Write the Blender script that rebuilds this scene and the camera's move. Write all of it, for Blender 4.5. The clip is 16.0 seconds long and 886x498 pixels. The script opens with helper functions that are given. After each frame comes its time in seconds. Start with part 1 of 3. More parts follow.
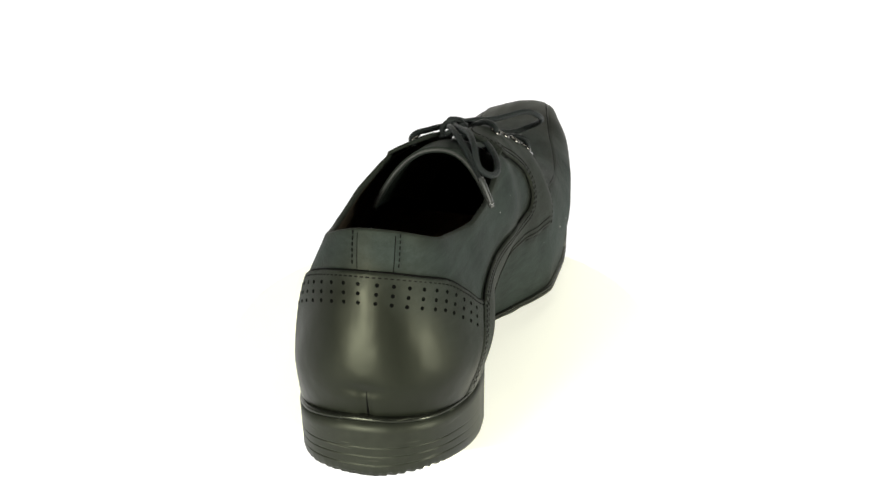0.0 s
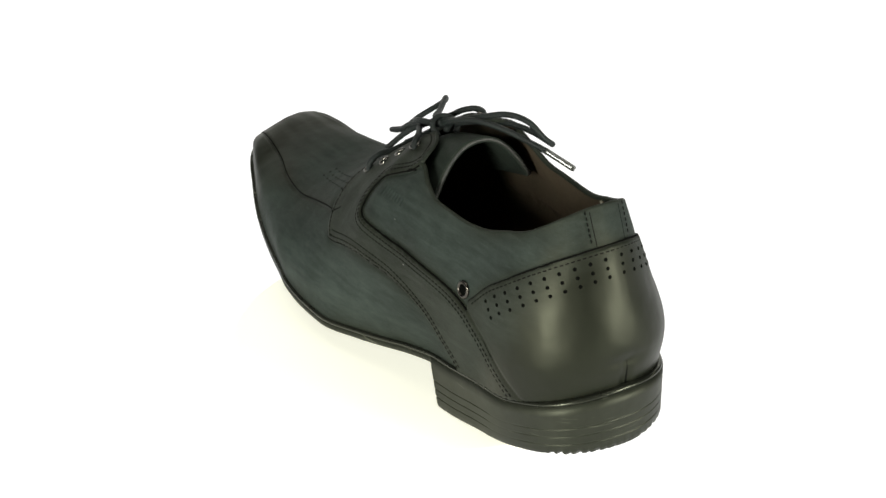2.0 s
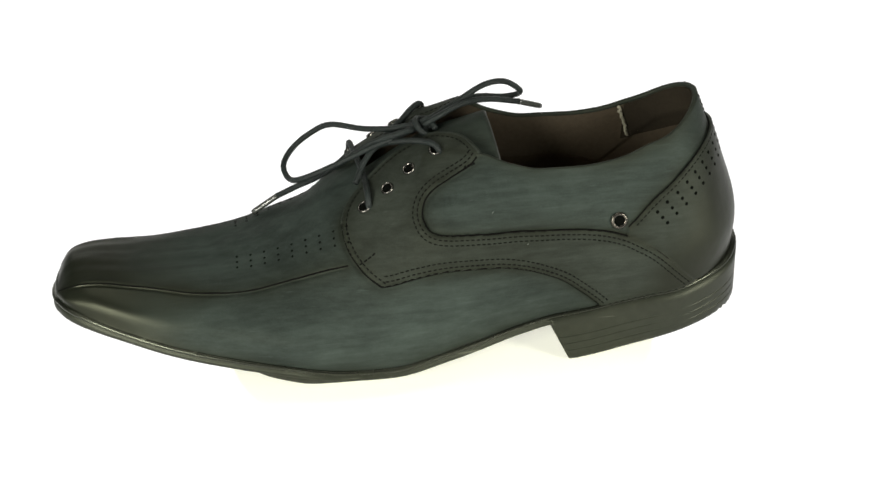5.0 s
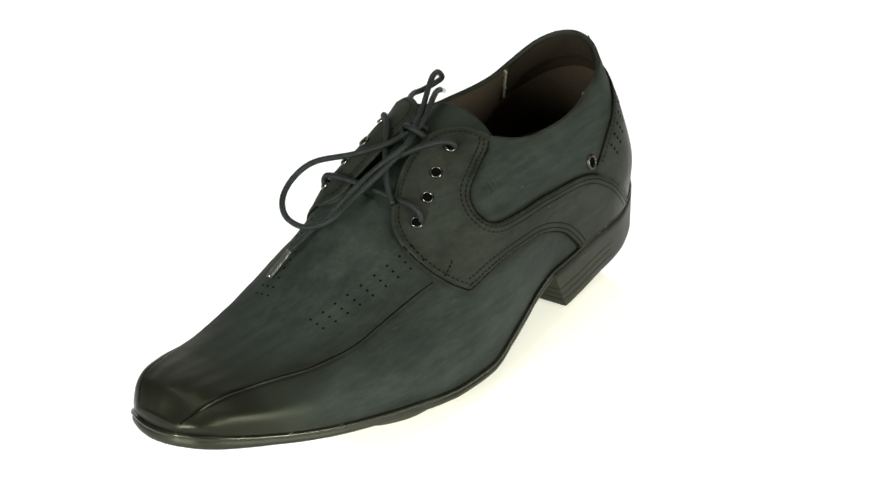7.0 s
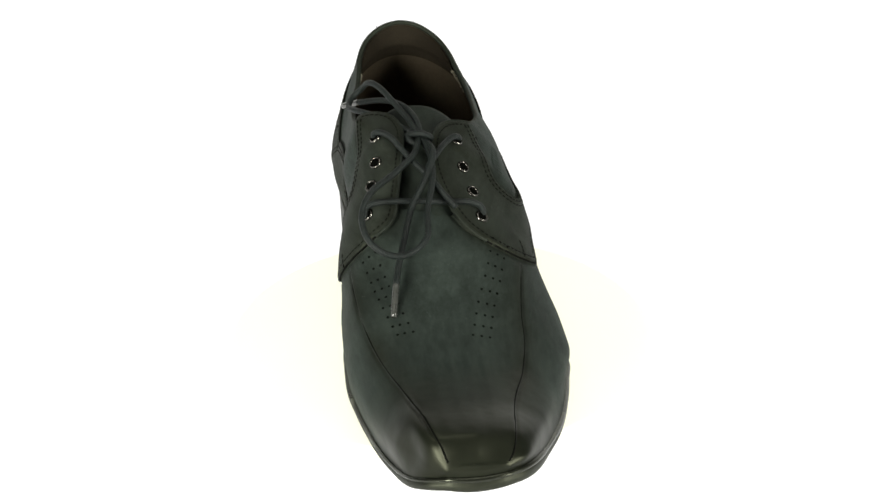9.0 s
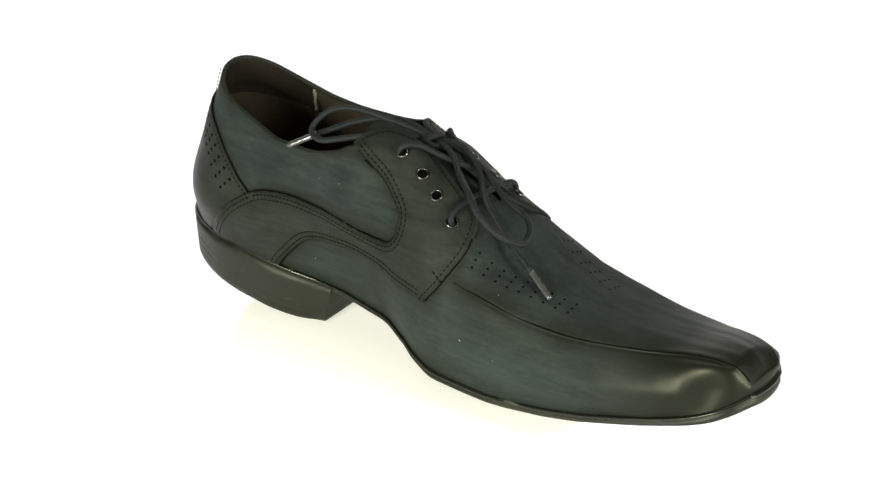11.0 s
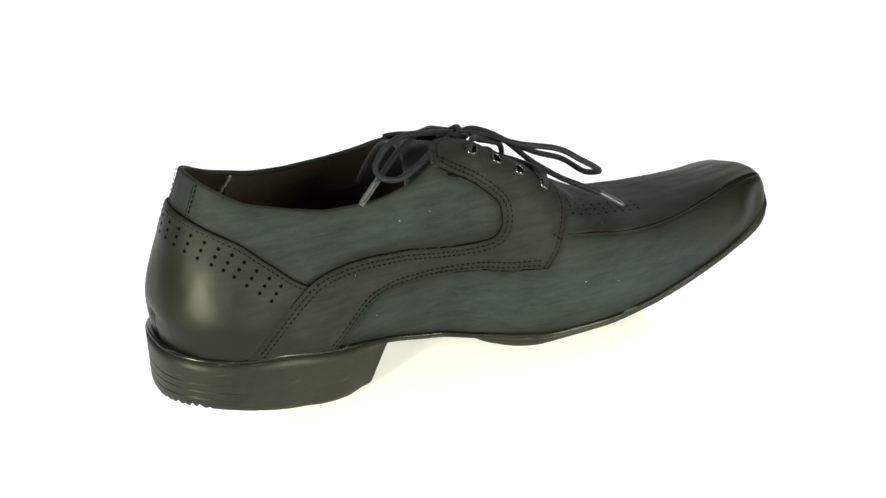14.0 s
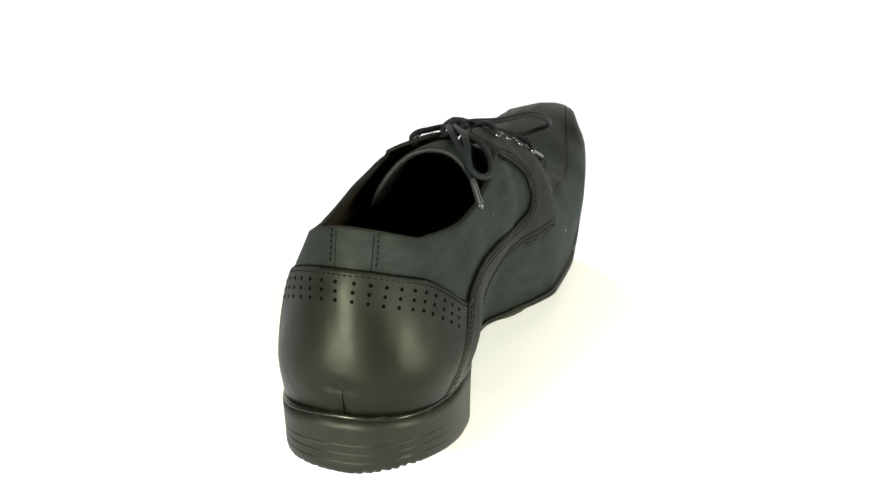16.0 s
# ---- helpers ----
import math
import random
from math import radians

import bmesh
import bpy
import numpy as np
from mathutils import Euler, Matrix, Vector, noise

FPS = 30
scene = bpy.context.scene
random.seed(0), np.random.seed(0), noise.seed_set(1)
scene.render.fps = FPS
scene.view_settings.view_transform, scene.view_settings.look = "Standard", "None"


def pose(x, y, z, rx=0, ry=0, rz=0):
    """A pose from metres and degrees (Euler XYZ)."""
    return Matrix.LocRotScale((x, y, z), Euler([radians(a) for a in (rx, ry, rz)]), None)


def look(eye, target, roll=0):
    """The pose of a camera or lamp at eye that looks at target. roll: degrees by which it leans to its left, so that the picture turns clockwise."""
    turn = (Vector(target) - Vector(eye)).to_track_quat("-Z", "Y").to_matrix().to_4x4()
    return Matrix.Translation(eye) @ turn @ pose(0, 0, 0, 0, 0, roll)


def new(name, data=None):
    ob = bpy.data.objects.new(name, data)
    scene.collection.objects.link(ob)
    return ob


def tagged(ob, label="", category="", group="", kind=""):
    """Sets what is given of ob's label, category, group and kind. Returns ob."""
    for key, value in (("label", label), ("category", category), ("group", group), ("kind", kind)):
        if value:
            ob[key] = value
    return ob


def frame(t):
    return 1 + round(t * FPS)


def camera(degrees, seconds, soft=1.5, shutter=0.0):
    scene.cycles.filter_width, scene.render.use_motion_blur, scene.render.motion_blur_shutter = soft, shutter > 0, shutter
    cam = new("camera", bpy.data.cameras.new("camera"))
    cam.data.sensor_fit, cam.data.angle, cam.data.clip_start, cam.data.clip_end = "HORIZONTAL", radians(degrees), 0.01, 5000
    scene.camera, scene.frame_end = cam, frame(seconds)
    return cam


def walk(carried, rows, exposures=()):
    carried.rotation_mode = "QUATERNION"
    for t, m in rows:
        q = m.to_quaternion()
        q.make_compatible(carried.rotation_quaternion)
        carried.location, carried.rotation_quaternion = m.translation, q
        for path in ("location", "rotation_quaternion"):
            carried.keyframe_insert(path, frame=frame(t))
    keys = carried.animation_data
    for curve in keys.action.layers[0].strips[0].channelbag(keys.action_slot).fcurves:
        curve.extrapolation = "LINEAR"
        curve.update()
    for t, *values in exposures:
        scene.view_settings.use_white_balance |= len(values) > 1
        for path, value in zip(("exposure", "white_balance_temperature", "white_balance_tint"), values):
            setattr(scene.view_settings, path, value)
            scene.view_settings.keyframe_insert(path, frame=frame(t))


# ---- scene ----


# ---- camera and turning ----
EYE = (0.0, -0.70, 0.406)
AIM = (0.002276, 0.011112, 0.039344)
cam = camera(29.27, 16.0)
walk(cam, [(0.0, look(EYE, AIM, -1.6)), (16.0, look(EYE, AIM, -1.6))])

TURN = 22.2463      # degrees a second
START = 75.2        # heading of the toe at the start
TURN_ROWS = [(k * 0.5, pose(0, 0, 0, 0, 0, START + TURN * k * 0.5)) for k in range(33)]

# ---- light: a studio with a broad overhead softbox and two front softboxes ----
world = bpy.data.worlds.new("studio")
scene.world = world
world.use_nodes = True
world.node_tree.nodes["Background"].inputs[0].default_value = (1.0, 1.0, 0.97, 1)
world.node_tree.nodes["Background"].inputs[1].default_value = 0.07


def softbox(name, eye, target, width, height, watts, label):
    lamp = bpy.data.lights.new(name, "AREA")
    lamp.shape, lamp.size, lamp.size_y, lamp.energy = "RECTANGLE", width, height, watts
    lamp.color = (1.0, 0.995, 0.90)
    ob = new(name, lamp)
    ob.matrix_world = look(eye, target)
    return tagged(ob, label, "lamp", kind="structure")


softbox("softbox_side", (-0.72, -1.15, 0.33), (0, 0, 0.06), 0.30, 0.7, 33, "tall white softbox beside the camera")
softbox("softbox_side", (1.05, -0.80, 0.33), (0, 0, 0.06), 0.30, 0.7, 22, "tall white softbox beside the camera")
softbox("softbox_top", (0.0, 0.08, 1.5), (0, 0.05, 0), 1.5, 0.6, 8, "broad white overhead softbox")

# ---- materials ----


def material(name):
    m = bpy.data.materials.new(name)
    m.use_nodes = True
    nt = m.node_tree
    return m, nt, nt.nodes["Principled BSDF"]


def link(nt, a, b):
    nt.links.new(a, b)


def node(nt, kind, **values):
    n = nt.nodes.new(kind)
    for k, v in values.items():
        n.inputs[k].default_value = v
    return n


def ramp(nt, source, stops):
    r = nt.nodes.new("ShaderNodeValToRGB")
    e = r.color_ramp.elements
    while len(e) < len(stops):
        e.new(0.5)
    for el, (p, c) in zip(e, stops):
        el.position, el.color = p, (*c, 1) if len(c) == 3 else c
    link(nt, source, r.inputs[0])
    return r


def mix(nt, factor, a, b):
    m = nt.nodes.new("ShaderNodeMix")
    m.data_type = "RGBA"
    for v, i in ((factor, 0), (a, 6), (b, 7)):
        if isinstance(v, (tuple, float, int)):
            m.inputs[i].default_value = v if not isinstance(v, tuple) or len(v) == 4 else (*v, 1)
        else:
            link(nt, v, m.inputs[i])
    return m.outputs[2]


def maths(nt, op, a, b=0.0, clamp=False):
    n = nt.nodes.new("ShaderNodeMath")
    n.operation, n.use_clamp = op, clamp
    for v, i in ((a, 0), (b, 1)):
        if isinstance(v, (float, int)):
            n.inputs[i].default_value = v
        else:
            link(nt, v, n.inputs[i])
    return n.outputs[0]


def leather(name, base, light, burnt, spec=0.35):
    """Oiled nubuck, brushed along the shoe and scuffed, with the toe and heel burnished dark and glossy."""
    m, nt, b = material(name)
    co = node(nt, "ShaderNodeTexCoord").outputs["Object"]

    def stretched(sx, sy, sz, detail=5.0):
        st = node(nt, "ShaderNodeMapping")
        st.inputs["Scale"].default_value = (sx, sy, sz)
        link(nt, co, st.inputs[0])
        n = node(nt, "ShaderNodeTexNoise", Scale=1.0, Detail=detail, Roughness=0.65)
        link(nt, st.outputs[0], n.inputs["Vector"])
        return n.outputs[0]

    streak = stretched(24, 150, 260)
    fine = stretched(110, 420, 560, 3.0)
    cloud = node(nt, "ShaderNodeTexNoise", Scale=19.0, Detail=5.0, Roughness=0.65)
    link(nt, co, cloud.inputs["Vector"])
    grain = node(nt, "ShaderNodeTexNoise", Scale=1300.0, Detail=3.0, Roughness=0.65)
    link(nt, co, grain.inputs["Vector"])
    f1 = ramp(nt, streak, [(0.38, (0, 0, 0)), (0.66, (1, 1, 1))]).outputs[0]
    f2 = ramp(nt, cloud.outputs[0], [(0.36, (0, 0, 0)), (0.68, (1, 1, 1))]).outputs[0]
    f3 = ramp(nt, fine, [(0.40, (0, 0, 0)), (0.70, (1, 1, 1))]).outputs[0]
    f4 = ramp(nt, grain.outputs[0], [(0.35, (0, 0, 0)), (0.70, (1, 1, 1))]).outputs[0]
    f = maths(nt, "ADD", maths(nt, "MULTIPLY", f1, 0.26), maths(nt, "MULTIPLY", f2, 0.42))
    f = maths(nt, "ADD", f, maths(nt, "ADD", maths(nt, "MULTIPLY", f3, 0.20), maths(nt, "MULTIPLY", f4, 0.12)), True)
    body = mix(nt, f, base, light)
    sep = node(nt, "ShaderNodeSeparateXYZ")
    link(nt, co, sep.inputs[0])
    wob = maths(nt, "MULTIPLY", maths(nt, "SUBTRACT", cloud.outputs[0], 0.5), 0.05)
    x = maths(nt, "ADD", sep.outputs[0], wob)
    toe = nt.nodes.new("ShaderNodeMapRange")
    link(nt, x, toe.inputs[0])
    for i, v in ((1, 0.112), (2, 0.150), (3, 0.0), (4, 1.0)):
        toe.inputs[i].default_value = v
    x2 = maths(nt, "ADD", x, maths(nt, "MULTIPLY", sep.outputs[2], 0.55))
    heel = nt.nodes.new("ShaderNodeMapRange")
    link(nt, x2, heel.inputs[0])
    for i, v in ((1, -0.062), (2, -0.084), (3, 0.0), (4, 1.0)):
        heel.inputs[i].default_value = v
    polish = maths(nt, "MAXIMUM", toe.outputs[0], heel.outputs[0])
    burnt_mix = mix(nt, f2, burnt, tuple(c * 1.7 for c in burnt))
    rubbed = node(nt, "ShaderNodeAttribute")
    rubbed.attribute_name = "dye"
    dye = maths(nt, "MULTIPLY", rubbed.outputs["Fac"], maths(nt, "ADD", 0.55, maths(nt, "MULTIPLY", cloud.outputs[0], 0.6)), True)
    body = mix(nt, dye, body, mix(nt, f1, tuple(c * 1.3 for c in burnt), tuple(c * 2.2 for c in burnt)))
    # pale dry scratches left by the brush
    scratch = ramp(nt, stretched(16, 420, 700, 2.0), [(0.67, (0, 0, 0)), (0.76, (0.16, 0.16, 0.16))]).outputs[0]
    body = mix(nt, scratch, body, tuple(c * 1.8 for c in light))
    link(nt, mix(nt, polish, body, burnt_mix), b.inputs["Base Color"])
    rough = maths(nt, "ADD", maths(nt, "SUBTRACT", maths(nt, "MULTIPLY", polish, -0.25), maths(nt, "MULTIPLY", dye, 0.10)), maths(nt, "ADD", 0.60, maths(nt, "MULTIPLY", cloud.outputs[0], 0.12)))
    link(nt, rough, b.inputs["Roughness"])
    link(nt, maths(nt, "ADD", spec, maths(nt, "MULTIPLY", polish, 0.09)), b.inputs["Specular IOR Level"])
    b.inputs["Specular Tint"].default_value = (0.97, 1.0, 0.74, 1)
    bump = node(nt, "ShaderNodeBump", Strength=0.22, Distance=0.0006)
    link(nt, maths(nt, "SUBTRACT", 0.24, maths(nt, "MULTIPLY", polish, 0.20)), bump.inputs["Strength"])
    link(nt, maths(nt, "ADD", grain.outputs[0], maths(nt, "MULTIPLY", streak, 0.9)), bump.inputs["Height"])
    # slow unevenness of the hide over the stiffeners
    sag = node(nt, "ShaderNodeTexNoise", Scale=42.0, Detail=2.5, Roughness=0.5)
    link(nt, co, sag.inputs["Vector"])
    uneven = node(nt, "ShaderNodeBump", Strength=0.42, Distance=0.0024)
    link(nt, sag.outputs[0], uneven.inputs["Height"])
    link(nt, uneven.outputs[0], bump.inputs["Normal"])
    link(nt, bump.outputs[0], b.inputs["Normal"])
    return m


def plain(name, color, rough, metal=0.0, scale=300.0, vary=0.25, bump=0.1, distance=0.0004, spec=0.5):
    m, nt, b = material(name)
    co = node(nt, "ShaderNodeTexCoord").outputs["Object"]
    n = node(nt, "ShaderNodeTexNoise", Scale=scale, Detail=4.0, Roughness=0.6)
    link(nt, co, n.inputs["Vector"])
    big = node(nt, "ShaderNodeTexNoise", Scale=scale / 12, Detail=3.0)
    link(nt, co, big.inputs["Vector"])
    f = maths(nt, "MULTIPLY", maths(nt, "ADD", n.outputs[0], big.outputs[0]), 0.5)
    lo = tuple(c * (1 - vary) for c in color)
    hi = tuple(min(1, c * (1 + vary)) for c in color)
    r = ramp(nt, f, [(0.3, lo), (0.7, hi)])
    link(nt, r.outputs[0], b.inputs["Base Color"])
    link(nt, maths(nt, "ADD", maths(nt, "MULTIPLY", big.outputs[0], 0.15), rough - 0.075), b.inputs["Roughness"])
    b.inputs["Metallic"].default_value = metal
    b.inputs["Specular IOR Level"].default_value = spec
    bp = node(nt, "ShaderNodeBump", Strength=bump, Distance=distance)
    link(nt, n.outputs[0], bp.inputs["Height"])
    link(nt, bp.outputs[0], b.inputs["Normal"])
    return m


NUBUCK = leather("nubuck", (0.0094, 0.0128, 0.0117), (0.0350, 0.0460, 0.0408), (0.0044, 0.0051, 0.0034), 0.10)
STRAP = leather("strap_leather", (0.0072, 0.0088, 0.0072), (0.0290, 0.0345, 0.0290), (0.0044, 0.0051, 0.0034), 0.12)
LINING = plain("lining_leather", (0.039, 0.0305, 0.0205), 0.6, scale=500, spec=0.15)
INSOLE = plain("insole_leather", (0.24, 0.155, 0.085), 0.55, scale=300, spec=0.2)
RUBBER = plain("sole_rubber", (0.0092, 0.0102, 0.0074), 0.47, scale=260, vary=0.45, bump=0.15, spec=0.28)
WELT = plain("welt_rubber", (0.0062, 0.0068, 0.0052), 0.27, scale=340, vary=0.4, bump=0.12, spec=0.42)


def scuffed(m, strength):
    """Short pale rub marks that run level round the edge."""
    nt = m.node_tree
    b = nt.nodes["Principled BSDF"]
    co = node(nt, "ShaderNodeTexCoord").outputs["Object"]
    st = node(nt, "ShaderNodeMapping")
    st.inputs["Scale"].default_value = (55, 55, 900)
    link(nt, co, st.inputs[0])
    n = node(nt, "ShaderNodeTexNoise", Scale=1.0, Detail=2.0)
    link(nt, st.outputs[0], n.inputs["Vector"])
    f = ramp(nt, n.outputs[0], [(0.68, (0, 0, 0)), (0.76, (strength,) * 3)]).outputs[0]
    old = b.inputs["Base Color"].links[0].from_socket
    link(nt, mix(nt, f, old, (0.11, 0.115, 0.085)), b.inputs["Base Color"])


scuffed(RUBBER, 0.45)
for rubber in (RUBBER, WELT):
    rubber.node_tree.nodes["Principled BSDF"].inputs["Specular Tint"].default_value = (0.95, 1.0, 0.76, 1)
scuffed(WELT, 0.6)
CORD = plain("lace_cord", (0.0065, 0.0092, 0.0084), 0.55, scale=1600, vary=0.5, bump=0.6, distance=0.0008, spec=0.22)
THREAD = plain("thread", (0.0016, 0.0016, 0.0012), 0.8, scale=900, spec=0.05)
METAL = plain("nickel", (0.11, 0.106, 0.095), 0.26, metal=1.0, scale=900, vary=0.1, bump=0.05)
DARK_METAL = plain("gunmetal", (0.07, 0.065, 0.055), 0.25, metal=1.0, scale=900, vary=0.2, bump=0.05)
SEAM_THREAD = plain("pale_thread", (0.16, 0.15, 0.11), 0.8, scale=1500, bump=0.8)
WORN = plain("worn_edge", (0.022, 0.023, 0.020), 0.6, scale=900, vary=0.9, bump=0.4)
GRIP = plain("grip_suede", (0.016, 0.013, 0.009), 0.9, scale=700, spec=0.05)
LINT = plain("lint", (0.5, 0.5, 0.45), 0.9, scale=900)
# Near-black that stands for the shade inside punched holes and eyelets.
HOLE_SHADE = plain("hole", (0.0022, 0.0024, 0.0020), 0.9, spec=0.0)
AGLET = plain("aglet_film", (0.040, 0.042, 0.038), 0.14, scale=900, vary=0.5, spec=0.8)
# The disc's glow is added to lighten the shoe's shadow on it.
WHITE = plain("white_disc_added_glow", (0.60, 0.60, 0.50), 0.5, scale=60, vary=0.02, bump=0.02)
disc_glow = WHITE.node_tree.nodes["Principled BSDF"]
disc_glow.inputs["Emission Color"].default_value = (1, 0.995, 0.87, 1)
disc_glow.inputs["Emission Strength"].default_value = 0.64
# Emission added so the floor stays white where shadows would fall.
FLOOR_GLOW = plain("floor_added_glow", (0.30, 0.30, 0.30), 0.9, scale=40, vary=0.01, bump=0.02, spec=0.0)
glow = FLOOR_GLOW.node_tree.nodes["Principled BSDF"]
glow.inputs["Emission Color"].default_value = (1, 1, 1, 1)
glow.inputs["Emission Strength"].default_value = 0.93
# Added glow for the toe to reflect; the sweep stays out of view.
FILL_SWEEP = plain("fill_sweep_glow", (0.75, 0.75, 0.72), 0.8, scale=30, vary=0.02, bump=0.02, spec=0.1)
sweep_glow = FILL_SWEEP.node_tree.nodes["Principled BSDF"]
sweep_glow.inputs["Emission Color"].default_value = (1, 1, 0.95, 1)
sweep_glow.inputs["Emission Strength"].default_value = 0.5

# ---- helpers ----


def finish(name, bm, mat, parent=None, label="", smooth=True):
    mesh = bpy.data.meshes.new(name)
    bmesh.ops.recalc_face_normals(bm, faces=bm.faces)
    bm.to_mesh(mesh)
    bm.free()
    for p in mesh.polygons:
        p.use_smooth = smooth
    mesh.materials.append(mat)
    ob = new(name, mesh)
    ob.parent = parent
    if label:
        ob["label"] = label
    return ob


def from_arrays(name, verts, faces, mat, parent=None, label="", smooth=True):
    mesh = bpy.data.meshes.new(name)
    mesh.from_pydata([tuple(v) for v in verts], [], [tuple(int(i) for i in f) for f in faces])
    for p in mesh.polygons:
        p.use_smooth = smooth
    mesh.materials.append(mat)
    mesh.update()
    ob = new(name, mesh)
    ob.parent = parent
    if label:
        ob["label"] = label
    return ob


def pchip(xs, ys, q):
    """Monotone cubic interpolation."""
    xs, ys, q = np.asarray(xs, float), np.asarray(ys, float), np.clip(q, xs[0], xs[-1])
    h = np.diff(xs)
    d = np.diff(ys) / h
    m = np.zeros(len(xs))
    m[0], m[-1] = d[0], d[-1]
    for i in range(1, len(xs) - 1):
        if d[i - 1] * d[i] > 0:
            w1, w2 = 2 * h[i] + h[i - 1], h[i] + 2 * h[i - 1]
            m[i] = (w1 + w2) / (w1 / d[i - 1] + w2 / d[i])
    i = np.clip(np.searchsorted(xs, q, "right") - 1, 0, len(h) - 1)
    t = (q - xs[i]) / h[i]
    return ((1 + 2 * t) * (1 - t) ** 2 * ys[i] + t * (1 - t) ** 2 * h[i] * m[i]
            + t * t * (3 - 2 * t) * ys[i + 1] + t * t * (t - 1) * h[i] * m[i + 1])


def soft(a, passes=1):
    """A running mean along the first axis that keeps its ends."""
    for _ in range(passes):
        b = a.copy()
        b[1:-1] = (a[:-2] + 2 * a[1:-1] + a[2:]) / 4
        a = b
    return a


# ---- the last: millimetres, x to the toe, y to the outer side, z up ----
HEEL_X, HEEL_Y = -95.0, -5.5      # the point round which the heel's back is swept
TOE_X = 174.5
# feather line, where the upper meets the sole: x, y, z
OUT_L = ((-95, 31.8, 30.5), (-80, 31.5, 28), (-66, 31, 25), (-50, 31, 23), (-32, 34, 20.5), (-14, 39, 17.5), (0, 43, 15.5), (27, 49.5, 13), (50, 50.3, 14),
         (60, 50, 15.5), (76, 47, 17.5), (92, 44, 20), (121, 36.5, 25), (146, 27, 31), (163, 19.5, 36.5), (170, 14, 38.5), (174.5, 7, 39.5))
OUT_R = ((-95, -39.6, 37.5), (-80, -38, 33.5), (-66, -34.6, 29.8), (-50, -29, 25.5), (-34, -26, 22), (-15, -25.5, 18), (5, -33, 15.5), (20, -41.5, 15), (36, -46.5, 14),
         (61, -46.8, 13.5), (86, -43.8, 14.5), (106, -40.6, 17), (121, -38.5, 20.5), (144, -33.6, 26), (162, -28.5, 32.5), (170, -23, 36.5), (174.5, -15, 39))
# guide lines up the wall: bulge, shoulder (also the apron seam), edge (topline, then facing)
BULGE_L = ((-95, 33.5, 50), (-77, 34, 47), (-50, 34.5, 45), (-18, 40, 40), (0, 43, 38), (29, 47, 32), (42, 49, 30), (65, 49.5, 29), (88, 43, 33), (113, 35, 35), (140, 27, 39), (160, 19.5, 42.5), (170, 15, 42.5), (174.5, 8, 42))
SHOULDER_L = ((-95, 31, 75), (-77, 32.3, 70), (-50, 35, 72), (-18, 33.5, 78), (0, 34.5, 75), (15, 35, 66), (29, 36, 58), (42, 33.5, 56), (65, 30.2, 50), (88, 26.7, 45.6), (113, 21.6, 44.4), (140, 16.4, 45.8), (160, 13.6, 47.4), (168, 11.6, 46), (172, 9.6, 44.4), (174.5, 7, 42.8))
EDGE_L = ((-95, 20.5, 99.5), (-80, 23.5, 94.5), (-63, 25, 92.8), (-44, 25, 93), (-30, 22, 95.5), (-18, 17, 99.2), (0, 9, 98.5), (12, 9.5, 91.5), (22, 12, 84.5), (33, 15, 77), (45, 16, 70), (60, 15, 62), (75, 13, 54.6), (92, 12, 49.6), (113, 10, 47.8), (140, 8, 48.7), (160, 6, 50.3), (166, 5, 49.7), (170, 4.4, 47.4), (172.5, 4, 45.2), (174.5, 3, 43.6))
CREST = ((-30, -8, 112), (-18, -8, 109), (0, -8, 104), (12, -8, 98), (22, -8, 92), (33, -8, 85), (45, -8, 77.5), (60, -8, 68.3), (75, -7, 60.6), (92, -6, 54.4), (113, -5, 51.2), (140, -4, 51.6), (160, -4, 53.2), (166, -4, 52.6), (170, -4, 50), (172.5, -4, 47.2), (174.5, -4, 44))
EDGE_R = ((-95, -29, 102), (-83, -30.5, 98), (-65, -34, 95), (-47, -35, 95), (-30, -35, 99), (-16, -33, 105), (4, -25, 104.5), (15, -26, 98), (27, -29, 90.5), (37, -31, 83), (50, -29.5, 72.5), (60, -28, 65), (75, -26.3, 60.2), (92, -23.6, 54.7), (113, -20.4, 52.5), (140, -17.8, 52.2), (160, -15.7, 53.3), (167, -13.6, 53), (171, -12.4, 50.2), (174.5, -11, 44))
SHOULDER_R = ((-95, -38.8, 72), (-77, -38.8, 70), (-50, -38, 72), (-18, -41, 80), (0, -39, 80), (15, -41, 74), (32, -44, 66), (42, -42.5, 62), (60, -41.3, 57.4), (77, -39.4, 53.2), (102, -34.5, 49.4), (131, -28.6, 49.1), (150, -26.2, 51), (160, -24.4, 51.4), (168, -21.3, 49.8), (172, -18, 46.4), (174.5, -15, 43))
BULGE_R = ((-95, -42.8, 54), (-77, -42, 52), (-50, -35, 48), (-18, -33, 45), (0, -38, 42), (15, -43, 38), (32, -47, 38), (51, -48, 36), (77, -47.6, 34), (102, -44, 35), (131, -38.2, 37.8), (150, -33, 40.5), (162, -26, 42), (170, -22.5, 42), (174.5, -16, 42))
# the back of the heel: x and z of the same four lines
BACK = ((-137.2, 42.5), (-138.6, 58), (-131.3, 85), (-120.8, 114.8))

NFAN = 64
FAN = np.linspace(0, 1, NFAN, endpoint=False)            # back middle to side
ALONG = np.concatenate([np.arange(HEEL_X, 160, 0.75), np.arange(160, TOE_X + 0.01, 0.5)])
NS = NFAN + len(ALONG)
NV = 149


def track(rows, q):
    a = np.array(rows, float)
    y = pchip(a[:, 0], a[:, 1], q)
    z = pchip(a[:, 0], a[:, 2], q)
    return np.stack([q, y, z], 1)


